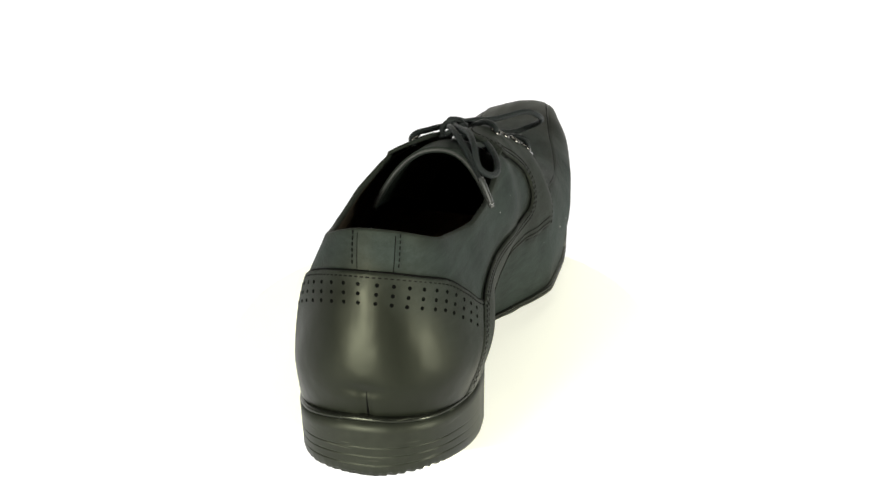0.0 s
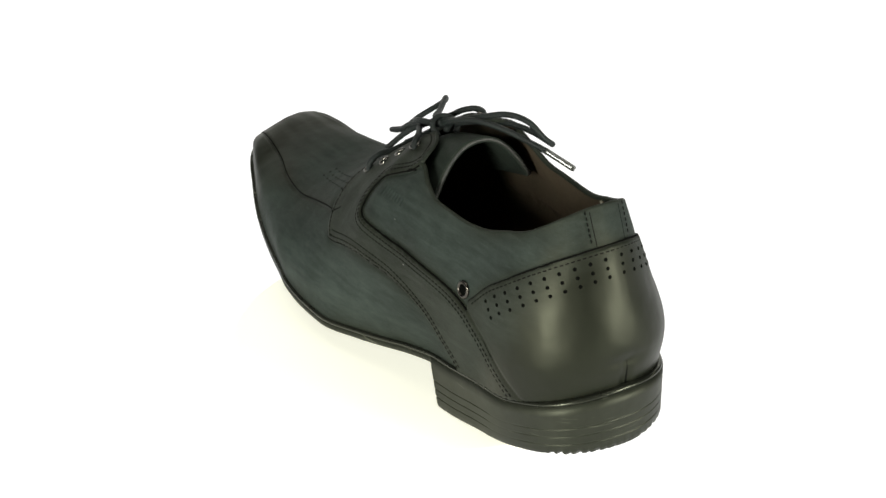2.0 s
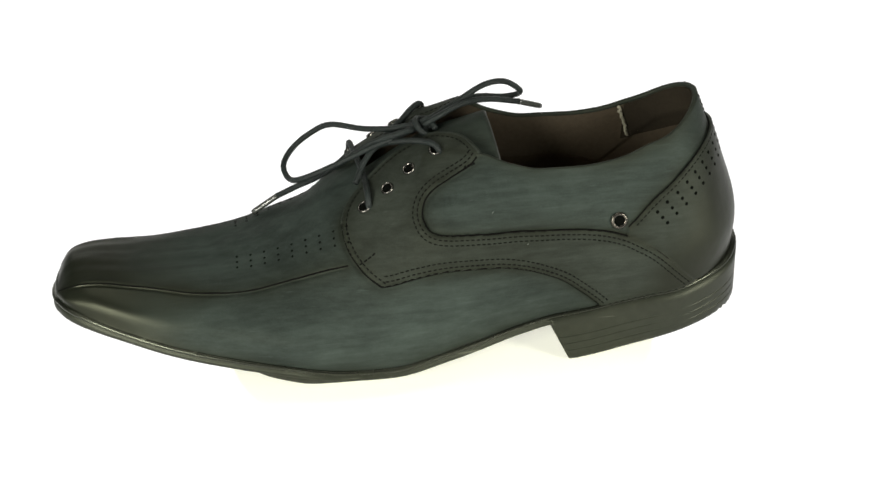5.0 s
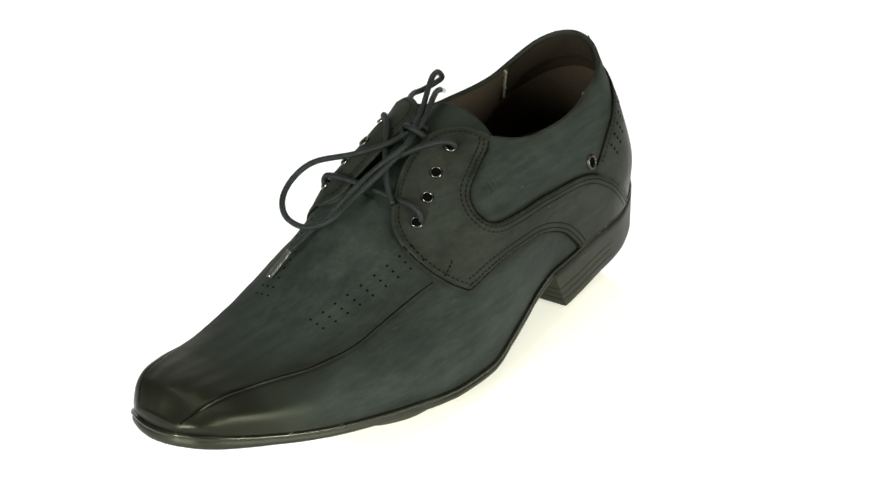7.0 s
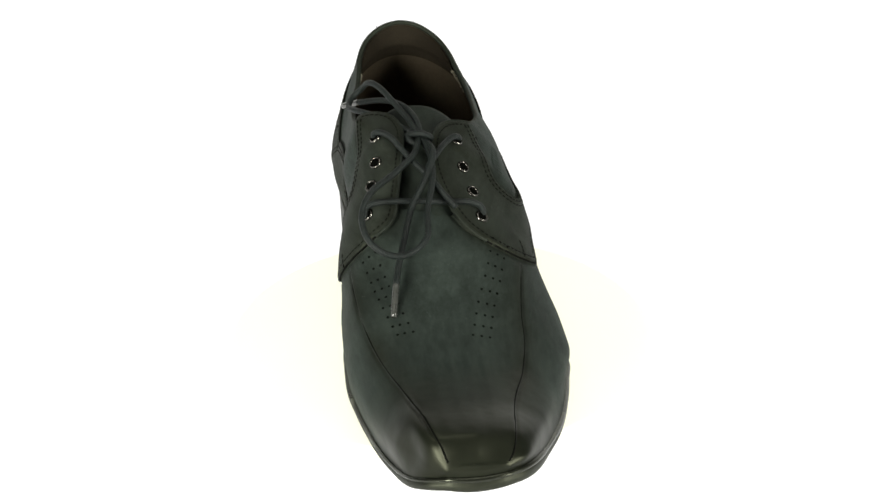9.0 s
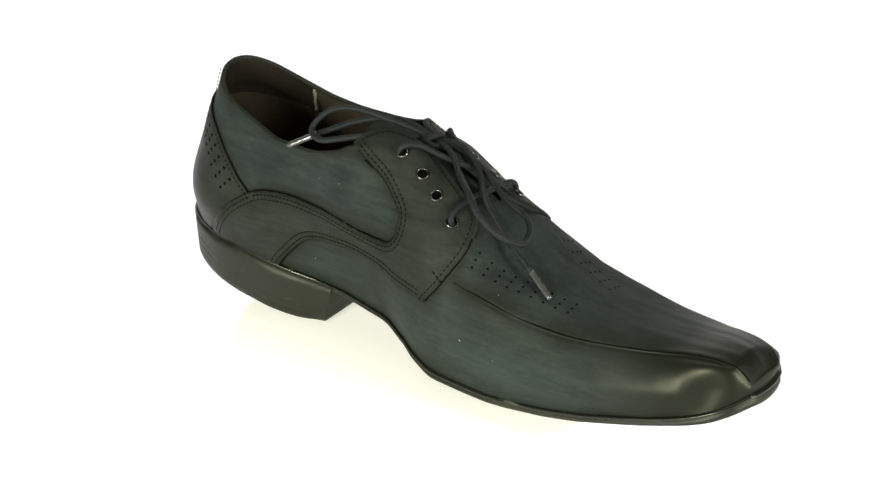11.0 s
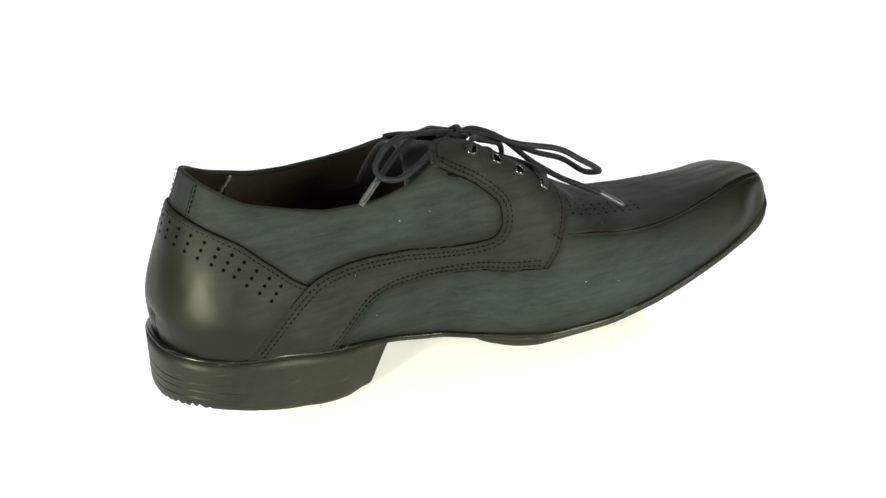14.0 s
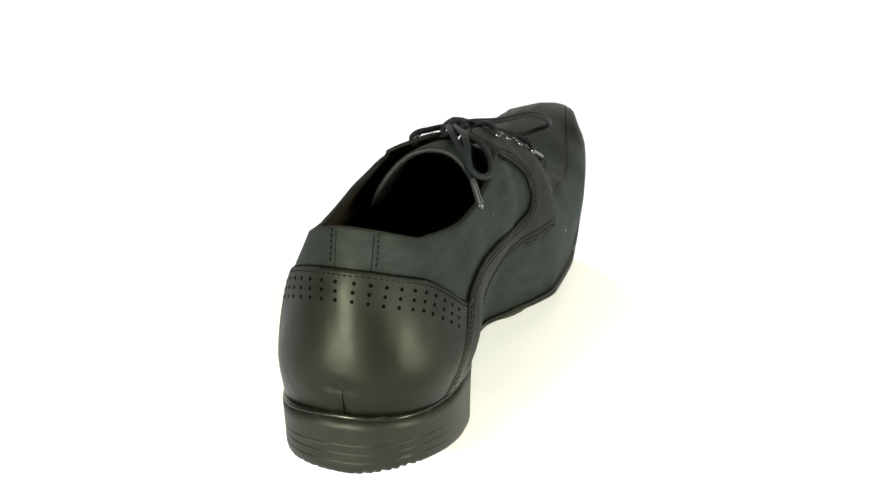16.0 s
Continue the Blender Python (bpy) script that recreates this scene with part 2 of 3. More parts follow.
def side_lines(out, bulge, shoulder, edge):
    """The four guide lines of one side, from the middle of the heel's back to the toe: arrays (stations, 3)."""
    lines = []
    for k, rows in enumerate((out, bulge, shoulder, edge)):
        front = track(rows, ALONG)
        y0, z0 = front[0, 1] - HEEL_Y, front[0, 2]
        back_x, back_z = BACK[k]
        a, b, n = HEEL_X - back_x, abs(y0), (2.3, 2.2, 2.0, 2.0)[k]
        phi = FAN * math.pi / 2
        c, s = np.cos(phi), np.sin(phi)
        r = ((c / a) ** n + (s / b) ** n) ** (-1 / n)
        blend = c ** (2.0 if k < 3 else 1.5)
        fan = np.stack([HEEL_X - r * c, HEEL_Y + np.sign(y0) * r * s, z0 + (back_z - z0) * blend], 1)
        line = np.concatenate([fan, front])
        tail = line[NFAN - 10:NFAN + 20].copy()
        line[NFAN - 10:NFAN + 20] = soft(tail, 16)
        lines.append(soft(line, 6))
    return lines


def spline(points, params):
    """Catmull-Rom (centripetal) through control lines (k, stations, 3) at params 0..k-1; returns (params, stations, 3)."""
    p = np.asarray(points)
    first, last = 2 * p[0] - p[1], 2 * p[-1] - p[-2]
    p = np.concatenate([first[None], p, last[None]])
    knots = [np.zeros(p.shape[1])]
    for i in range(1, len(p)):
        knots.append(knots[-1] + np.maximum(np.linalg.norm(p[i] - p[i - 1], axis=1), 1e-4) ** 0.5)
    out = []
    for v in params:
        i = min(int(v), len(points) - 2)
        f = v - i
        t0, t1, t2, t3 = (knots[i + j][:, None] for j in range(4))
        t = t1 + (t2 - t1) * f
        p0, p1, p2, p3 = (p[i + j] for j in range(4))
        a1 = (t1 - t) / (t1 - t0) * p0 + (t - t0) / (t1 - t0) * p1
        a2 = (t2 - t) / (t2 - t1) * p1 + (t - t1) / (t2 - t1) * p2
        a3 = (t3 - t) / (t3 - t2) * p2 + (t - t2) / (t3 - t2) * p3
        b1 = (t2 - t) / (t2 - t0) * a1 + (t - t0) / (t2 - t0) * a2
        b2 = (t3 - t) / (t3 - t1) * a2 + (t - t1) / (t3 - t1) * a3
        out.append((t2 - t) / (t2 - t1) * b1 + (t - t1) / (t2 - t1) * b2)
    return np.array(out)


LINES_L = side_lines(OUT_L, BULGE_L, SHOULDER_L, EDGE_L)
LINES_R = side_lines(OUT_R, BULGE_R, SHOULDER_R, EDGE_R)
crest_front = track(CREST, np.clip(ALONG, -30, TOE_X))
crest_front[:, 0] = ALONG
CREST_LINE = np.concatenate([np.repeat(crest_front[:1], NFAN, 0), crest_front])
THROAT = NFAN + int((-18 - HEEL_X) / 0.75)       # the station of the throat, where the topline meets the tongue

VS = np.linspace(0, 4, NV)
EDGE_V = int(round(3 / 4 * (NV - 1)))
VS[EDGE_V] = 3.0


def wall(lines, crest, other):
    """The outer surface of one half: (NV, NS, 3). Behind the throat only the part up to the topline counts."""
    full = spline([*lines, crest, *other[::-1]], VS)
    rear = spline(lines, np.minimum(VS, 3.0))
    w = np.clip((np.arange(NS) - (THROAT - 5)) / 30.0, 0, 1)[None, :, None]
    w = w * w * (3 - 2 * w)
    low = (VS <= 3.0)[:, None, None]
    return np.where(low, rear * (1 - w) + full * w, full)


WALL_L = wall(LINES_L, CREST_LINE, LINES_R)
WALL_R = wall(LINES_R, CREST_LINE, LINES_L)


def normals(g, sign):
    du = np.gradient(g, axis=1)
    dv = np.gradient(g, axis=0)
    n = np.cross(du, dv) * sign
    return n / np.maximum(np.linalg.norm(n, axis=2, keepdims=True), 1e-9)


NORM_L, NORM_R = normals(WALL_L, -1), normals(WALL_R, 1)

# ---- setting ----


def build_setting():
    bm = bmesh.new()
    bmesh.ops.create_circle(bm, cap_ends=True, segments=96, radius=6.0)
    for v in bm.verts:
        v.co.z = -0.040
    ground = finish("floor", bm, FLOOR_GLOW)
    tagged(ground, "seamless white floor with added glow", "floor", kind="structure")
    # added white sweep behind the turntable, out of view, curved out of the floor
    bm = bmesh.new()
    outline = [(1.9, -0.036)] + [(1.9 + 0.5 * math.sin(a), 0.464 - 0.5 * math.cos(a)) for a in np.linspace(0.1, math.pi / 2, 12)] + [(2.4, 2.2)]
    outline += [(2.406, 2.2)] + [(1.9 + 0.506 * math.sin(a), 0.464 - 0.506 * math.cos(a)) for a in np.linspace(math.pi / 2, 0.1, 12)] + [(1.9, -0.0385)]
    sides = [[bm.verts.new((x, y, z)) for y, z in outline] for x in (-1.8, 1.8)]
    for k in range(len(outline)):
        j = (k + 1) % len(outline)
        bm.faces.new((sides[0][k], sides[0][j], sides[1][j], sides[1][k]))
    for side in sides:
        bm.faces.new(side)
    sweep = finish("backdrop", bm, FILL_SWEEP, smooth=False)
    tagged(sweep, "unseen white sweep added behind the turntable to brighten reflections", "backdrop", kind="structure")


def lathe(profile, segments=96):
    bm = bmesh.new()
    rings = []
    for r, z in profile:
        rings.append([bm.verts.new((r * math.cos(2 * math.pi * k / segments), r * math.sin(2 * math.pi * k / segments), z)) for k in range(segments)])
    for a, b in zip(rings, rings[1:]):
        for k in range(segments):
            bm.faces.new((a[k], a[(k + 1) % segments], b[(k + 1) % segments], b[k]))
    bm.faces.new(rings[0])
    bm.faces.new(rings[-1][::-1])
    return bm


def build_turntable():
    table = new("turntable")
    tagged(table, "small round white turntable disc under the shoe", "turntable")
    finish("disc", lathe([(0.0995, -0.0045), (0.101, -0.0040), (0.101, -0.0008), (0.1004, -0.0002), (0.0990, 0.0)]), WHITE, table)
    # the unseen pedestal shares the disc's added glow
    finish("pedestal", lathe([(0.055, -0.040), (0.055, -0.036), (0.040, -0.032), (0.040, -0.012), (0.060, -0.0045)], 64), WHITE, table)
    return table


# ---- the shoe ----


def grid_faces(rows, cols, keep=None):
    out = []
    for i in range(rows - 1):
        for j in range(cols - 1):
            if keep is None or keep(i, j):
                out.append((i * cols + j, i * cols + j + 1, (i + 1) * cols + j + 1, (i + 1) * cols + j))
    return out


def mm(a):
    return np.asarray(a).reshape(-1, 3) / 1000.0


# panel outlines on the last: station and height parameter
FRONT_L = ((231, 1.68), (241, 1.95), (247.5, 2.33), (250, 2.84), (247, 3.2), (241, 3.42), (231, 3.59), (219, 3.70), (207, 3.72), (196, 3.64), (186, 3.51), (175, 3.34), (167, 3.02))
U_L = ((174.3, 2.76), (187.8, 2.54), (199.7, 2.45), (203.3, 2.32), (202.8, 2.165), (198.6, 1.97), (188.7, 1.84), (165.5, 1.75), (142.2, 1.80), (122, 1.86), (102.4, 1.82), (85.7, 1.67), (72.2, 1.35), (59.7, 0.976), (46.7, 0.25), (42, -0.1))
LOW_L = ((95, -0.1), (99.8, 0.15), (108.5, 0.486), (122.3, 0.911), (139.2, 1.195), (155.9, 1.335), (176, 1.40), (196, 1.48), (216, 1.59), (231, 1.68))
COUNTER_TOP_L = ((0, 2.5), (15, 2.5), (34, 2.48), (49, 2.38), (66, 2.09), (81, 1.78))
FRONT_R = ((232, 1.37), (241, 1.75), (248, 2.25), (251, 2.7), (248.5, 3.2), (242, 3.42), (230, 3.47), (215, 3.51), (200, 3.58), (188, 3.62), (177, 3.56), (170, 3.33), (166.5, 3.04))
U_R = ((180.4, 2.675), (196.4, 2.35), (205.2, 2.22), (206.3, 2.04), (203.8, 1.83), (195.5, 1.67), (179, 1.64), (159.4, 1.70), (139.8, 1.87), (120, 2.01), (100.3, 2.02), (87, 1.907), (73.6, 1.53), (60.9, 1.007), (50.8, 0.28), (46, -0.1))
LOW_R = ((97, -0.1), (100.5, 0.12), (109.3, 0.557), (121.5, 1.014), (135, 1.22), (151.8, 1.255), (171.8, 1.265), (191.8, 1.295), (211.5, 1.345), (232, 1.37))
COUNTER_TOP_R = ((0, 2.5), (20, 2.51), (45, 2.49), (59.8, 2.29), (73.9, 1.98), (86, 1.70))
SEAM_L = ((240, 2.05), (262, 2.1), (290, 2.09), (314, 1.99), (343, 1.98), (367, 2.15), (392, 2.24), (415, 2.16), (431, 2.05))
SEAM_R = ((240, 1.95), (268, 1.96), (300, 1.96), (343, 2.02), (375, 2.27), (400, 2.52), (422, 2.45), (431, 2.3))


def sample(grid, s, v):
    """Bilinear place on a half of the last at station s and height parameter v (arrays)."""
    s = np.clip(np.asarray(s, float), 0, NS - 1.001)
    i = np.clip(np.asarray(v, float) / 4 * (NV - 1), 0, NV - 1.001)
    j0, i0 = s.astype(int), i.astype(int)
    fs, fi = (s - j0)[:, None], (i - i0)[:, None]
    return ((grid[i0, j0] * (1 - fs) + grid[i0, j0 + 1] * fs) * (1 - fi)
            + (grid[i0 + 1, j0] * (1 - fs) + grid[i0 + 1, j0 + 1] * fs) * fi)


def smooth_line(points, per=14):
    """A rounded line through points of the parameter plane."""
    p = np.array(points, float)
    q = np.concatenate([[2 * p[0] - p[1]], p, [2 * p[-1] - p[-2]]])
    out = []
    for k in range(1, len(q) - 2):
        for t in np.linspace(0, 1, per, endpoint=False):
            a, b, c, d = q[k - 1:k + 3]
            out.append(0.5 * (2 * b + (c - a) * t + (2 * a - 5 * b + 4 * c - d) * t * t + (3 * b - a - 3 * c + d) * t ** 3))
    out.append(p[-1])
    return np.array(out)


def inside(poly, s, v):
    """Even-odd test of the points (s, v) against a polygon of the parameter plane."""
    res = np.zeros(s.shape, bool)
    a = poly
    b = np.roll(poly, -1, 0)
    for (s0, v0), (s1, v1) in zip(a, b):
        if v0 == v1:
            continue
        hit = ((v0 > v) != (v1 > v)) & (s < (s1 - s0) * (v - v0) / (v1 - v0) + s0)
        res ^= hit
    return res


def signed(grid, poly):
    """Signed distance in millimetres of every grid point from a panel's outline, positive inside."""
    ss, vv = np.meshgrid(np.arange(NS), VS)
    ins = inside(poly, ss, vv)
    closed = np.concatenate([poly, poly[:1]])
    dense = np.concatenate([np.linspace(p, q, max(2, int(np.hypot(q[0] - p[0], (q[1] - p[1]) * 30) / 0.8) + 1), endpoint=False) for p, q in zip(closed, closed[1:])])
    pts = sample(grid, dense[:, 0], dense[:, 1])
    flat = grid.reshape(-1, 3)
    best = np.full(len(flat), 1e9)
    for k in range(0, len(pts), 40):
        d = ((flat[:, None, :] - pts[None, k:k + 40]) ** 2).sum(2).min(1)
        best = np.minimum(best, d)
    d = np.sqrt(best).reshape(NV, NS)
    return np.where(ins, d, -d)


def reach(grid, line):
    """Distance in millimetres of every grid point from an open line of the parameter plane."""
    pts = sample(grid, line[:, 0], line[:, 1])
    flat = grid.reshape(-1, 3)
    best = np.full(len(flat), 1e9)
    for k in range(0, len(pts), 40):
        best = np.minimum(best, ((flat[:, None, :] - pts[None, k:k + 40]) ** 2).sum(2).min(1))
    return np.sqrt(best).reshape(NV, NS)


def step(x):
    x = np.clip(x, 0, 1)
    return x * x * (3 - 2 * x)


class Half:
    """One half of the upper: panels, relief and finished surface."""

    def __init__(self, grid, norm, front, u, low, top, seam):
        self.lines = {"front": smooth_line(front), "u": smooth_line((front[-1],) + u), "low": smooth_line(low), "top": smooth_line(top), "seam": smooth_line(seam)}
        k = [i for i in range(len(u)) if u[i][0] < top[-1][0]]
        facing = np.concatenate([self.lines["front"], self.lines["u"], self.lines["low"]])
        back = self.lines["u"][self.lines["u"][:, 0] < top[-1][0] + 1]
        counter = np.concatenate([[(-3, 2.5)], self.lines["top"], back, [(-3, -0.1)]])
        apron = np.concatenate([self.lines["seam"], [(NS + 2, 2.0), (NS + 2, 4.2), (240, 4.2)]])
        self.d_facing, self.d_counter, self.d_apron = signed(grid, facing), signed(grid, counter), signed(grid, apron)
        ss, vv = np.meshgrid(np.arange(NS), VS)
        front_fade = step((ss - 250) / 12.0)
        h = 1.5 * step((self.d_facing + 0.45) / 0.9) + (1.0 + 0.9 * np.exp(-(ss / 26.0) ** 2)) * step((self.d_counter + 0.45) / 0.9)
        h = np.minimum(h, 1.9)
        h -= 1.1 * np.exp(-(ss / 7.0) ** 2) * np.exp(-((vv - 0.78) / 0.16) ** 2) + 0.9 * np.exp(-(ss / 2.2) ** 2) * step((0.85 - vv) / 0.2)
        for d, deep in ((self.d_facing, 0.35), (self.d_counter, 0.3)):
            h -= deep * np.exp(-((d + 0.9) / 0.6) ** 2)
        h += (0.45 * step((self.d_apron + 1.2) / 1.6) - 0.5 * np.exp(-((self.d_apron + 0.9) / 0.8) ** 2) + 0.2 * np.exp(-((self.d_apron - 0.8) / 1.5) ** 2)) * step((ss - 246) / 10.0) * (1 - 0.95 * step((ss - 406) / 20.0)) * step((3.6 - vv) / 0.5)
        tongue = step((vv - 3.02) / 0.25) * (1 - step((ss - 236) / 22.0)) * (self.d_facing < 0.4)
        h -= 2.0 * tongue * step((-self.d_facing) / 1.0)
        # creases behind the toe and soft unevenness of the leather
        q = grid / 1000.0
        rough = np.array([[noise.noise(Vector(p) * 38.0) + 0.5 * noise.noise(Vector(p) * 95.0) for p in row[::4]] for row in q[::4]])
        full = np.zeros((NV, NS))
        ii, jj = np.clip(np.arange(NV) / 4, 0, rough.shape[0] - 1.001), np.clip(np.arange(NS) / 4, 0, rough.shape[1] - 1.001)
        i0, j0 = ii.astype(int), jj.astype(int)
        fi, fj = (ii - i0)[:, None], (jj - j0)[None, :]
        full = (rough[i0][:, j0] * (1 - fi) * (1 - fj) + rough[i0 + 1][:, j0] * fi * (1 - fj) + rough[i0][:, j0 + 1] * (1 - fi) * fj + rough[i0 + 1][:, j0 + 1] * fi * fj)
        calm = step(vv / 0.4) * step((4.0 - vv) / 0.3) * step((NS - 1 - ss) / 6.0) * step(ss / 6.0)
        h += 0.28 * full * calm
        h *= step((NS - 1 - ss) / 5.0)
        h[:, :1] = h[:, 1:2]
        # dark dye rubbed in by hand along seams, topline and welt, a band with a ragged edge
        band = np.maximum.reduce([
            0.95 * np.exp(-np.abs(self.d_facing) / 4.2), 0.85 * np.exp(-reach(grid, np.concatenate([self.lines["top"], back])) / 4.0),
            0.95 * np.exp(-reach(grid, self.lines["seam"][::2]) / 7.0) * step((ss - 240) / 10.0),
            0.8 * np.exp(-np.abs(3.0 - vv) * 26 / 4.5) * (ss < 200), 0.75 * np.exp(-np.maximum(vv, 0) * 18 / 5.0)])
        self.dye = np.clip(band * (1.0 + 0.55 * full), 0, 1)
        self.grid = grid + norm * h[:, :, None]
        self.norm = norm
        self.base = grid
        self.ss, self.vv = ss, vv

    def at(self, s, v):
        p = sample(self.grid, s, v)
        n = sample(self.norm, s, v)
        return p, n / np.linalg.norm(n, axis=1, keepdims=True)

    def offset(self, line, inward, field=None):
        """A line on the surface at a distance (mm) to one side of a parameter line; with a field, the side where it is positive."""
        if field is not None:
            tries = [self.offset(line, sign * abs(inward)) for sign in (1, -1)]
            score = []
            for q, _ in tries:
                k = [int(((self.grid.reshape(-1, 3) - a) ** 2).sum(1).argmin()) for a in q[2:-2:max(1, len(q) // 12)]]
                score.append(field.reshape(-1)[k].mean())
            return tries[0] if score[0] > score[1] else tries[1]
        p, n = self.at(line[:, 0], line[:, 1])
        t = np.gradient(p, axis=0)
        t /= np.maximum(np.linalg.norm(t, axis=1, keepdims=True), 1e-9)
        side = np.cross(n, t) * inward
        q = p + side
        flat, fn = self.grid.reshape(-1, 3), self.norm.reshape(-1, 3)
        out, outn = [], []
        for a in q:
            k = int(((flat - a) ** 2).sum(1).argmin())
            out.append(a - fn[k] * ((a - flat[k]) @ fn[k]))
            outn.append(fn[k])
        return np.array(out), np.array(outn)


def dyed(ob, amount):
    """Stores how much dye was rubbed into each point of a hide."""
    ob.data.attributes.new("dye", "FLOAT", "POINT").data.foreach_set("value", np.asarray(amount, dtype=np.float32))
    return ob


def build_upper(shoe):
    pieces = {}
    for name, half in HALVES.items():
        g = half.grid
        cf = lambda d: (d[:-1, :-1] + d[1:, 1:] + d[1:, :-1] + d[:-1, 1:]) / 4
        fac, cou = cf(half.d_facing) > 0, cf(half.d_counter) > 0
        s, v = cf(half.ss.astype(float)), cf(half.vv)
        x, y = cf(g[:, :, 0]), cf(g[:, :, 1])
        low = inside(np.array([(-9, -1), (97, -1), *[tuple(p) for p in half.lines["low"]], *[tuple(p) for p in half.lines["front"]], (0, 3.01), (-9, 3.01)]), s, v)
        tongue = (v > 3.0) & (s < 238) & ~fac
        real = (v < 3.0) | (s >= THROAT)
        masks = {"counter": cou & ~fac & real, "facing": fac & real}
        masks["quarter"] = real & low & ~masks["counter"] & ~masks["facing"] & ~tongue
        masks["vamp"] = real & ~low & ~masks["facing"] & ~tongue & ~masks["counter"]
        looks = {"counter": (STRAP, "glossy burnished black leather heel counter"), "facing": (STRAP, "dark leather facing with double stitched edges"),
                 "quarter": (NUBUCK, ""), "vamp": (NUBUCK, "brushed green-grey nubuck vamp with burnished toe")}
        for part_name, mask in masks.items():
            ii, jj = np.nonzero(mask)
            quads = np.stack([ii * NS + jj, ii * NS + jj + 1, (ii + 1) * NS + jj + 1, (ii + 1) * NS + jj], 1)
            if name == "L":
                quads = quads[:, ::-1]
            used, inv = np.unique(quads, return_inverse=True)
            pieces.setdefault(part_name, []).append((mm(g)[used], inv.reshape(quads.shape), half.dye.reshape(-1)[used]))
    # the toe's front, between the two halves
    l, r = HALVES["L"].grid[:, -1], HALVES["R"].grid[:, -1]
    strip = np.array([l + (r - l) * c + np.array([1.6, 0, 0]) * (4 * c * (1 - c)) * np.linspace(1, 0.2, NV)[:, None] for c in np.linspace(0, 1, 17)])
    pieces["vamp"].append((mm(strip), np.array(grid_faces(17, NV)), np.full(17 * NV, 0.3)))
    for part_name, both in pieces.items():
        mat, label = looks[part_name]
        if part_name in ("quarter", "facing"):
            for verts, quads, dye in both:
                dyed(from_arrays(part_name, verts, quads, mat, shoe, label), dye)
        else:
            verts = np.concatenate([p[0] for p in both])
            start = np.cumsum([0] + [len(p[0]) for p in both])
            quads = np.concatenate([p[1] + k for p, k in zip(both, start)])
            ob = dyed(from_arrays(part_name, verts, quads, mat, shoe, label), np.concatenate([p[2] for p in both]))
            bm = bmesh.new()
            bm.from_mesh(ob.data)
            bmesh.ops.remove_doubles(bm, verts=bm.verts, dist=2e-5)
            bmesh.ops.recalc_face_normals(bm, faces=bm.faces)
            bm.to_mesh(ob.data)
            bm.free()

def tube(points, radius, segments=8, closed=False, ends=True):
    """A round cord along points (metres); radius may vary along it."""
    p = np.asarray(points, float)
    n = len(p)
    radius = np.full(n, radius) if np.isscalar(radius) else np.asarray(radius)
    t = np.roll(p, -1, 0) - np.roll(p, 1, 0) if closed else np.gradient(p, axis=0)
    t /= np.maximum(np.linalg.norm(t, axis=1, keepdims=True), 1e-12)
    ref = np.array([0.0, 0.0, 1.0]) if abs(t[0, 2]) < 0.9 else np.array([1.0, 0, 0])
    u = np.cross(t[0], ref)
    u /= np.linalg.norm(u)
    bm = bmesh.new()
    rings = []
    for k in range(n):
        u = u - t[k] * (u @ t[k])
        u /= np.linalg.norm(u)
        w = np.cross(t[k], u)
        rings.append([bm.verts.new(p[k] + radius[k] * (math.cos(a) * u + math.sin(a) * w)) for a in np.linspace(0, 2 * math.pi, segments, endpoint=False)])
    for k in range(n if closed else n - 1):
        a, b = rings[k], rings[(k + 1) % n]
        for i in range(segments):
            j = (i + 1) % segments
            bm.faces.new((a[i], a[j], b[j], b[i]))
    if ends and not closed:
        bm.faces.new(rings[0])
        bm.faces.new(rings[-1][::-1])
    return bm


def curve3(points, per=10):
    return smooth_line([tuple(p) for p in points], per)


def resample(p, gap):
    l = np.concatenate([[0], np.cumsum(np.linalg.norm(np.diff(p, axis=0), axis=1))])
    q = np.arange(0, l[-1], gap)
    return np.stack([np.interp(q, l, p[:, k]) for k in range(p.shape[1])], 1)


def dashes(p, n, length, width, gap, lift=0.0):
    """Stitches: short raised pads along a line on the surface; arrays of vertices and faces."""
    both = resample(np.concatenate([p, n], 1), gap)
    verts, faces = [], []
    for k in range(len(both) - 1):
        a, nn = both[k, :3], both[k, 3:]
        t = both[k + 1, :3] - a
        t /= max(np.linalg.norm(t), 1e-9)
        w = np.cross(nn, t)
        base = len(verts)
        c = a + nn * lift
        for z, sl, sw in ((-0.15, 1, 1), (0.16, 0.8, 0.6)):
            for x, y in ((-1, -1), (1, -1), (1, 1), (-1, 1)):
                verts.append(c + t * (x * length / 2 * sl) + w * (y * width / 2 * sw) + nn * z)
        faces += [(base + 4, base + 5, base + 6, base + 7)] + [(base + i, base + (i + 1) % 4, base + 4 + (i + 1) % 4, base + 4 + i) for i in range(4)]
    return verts, faces


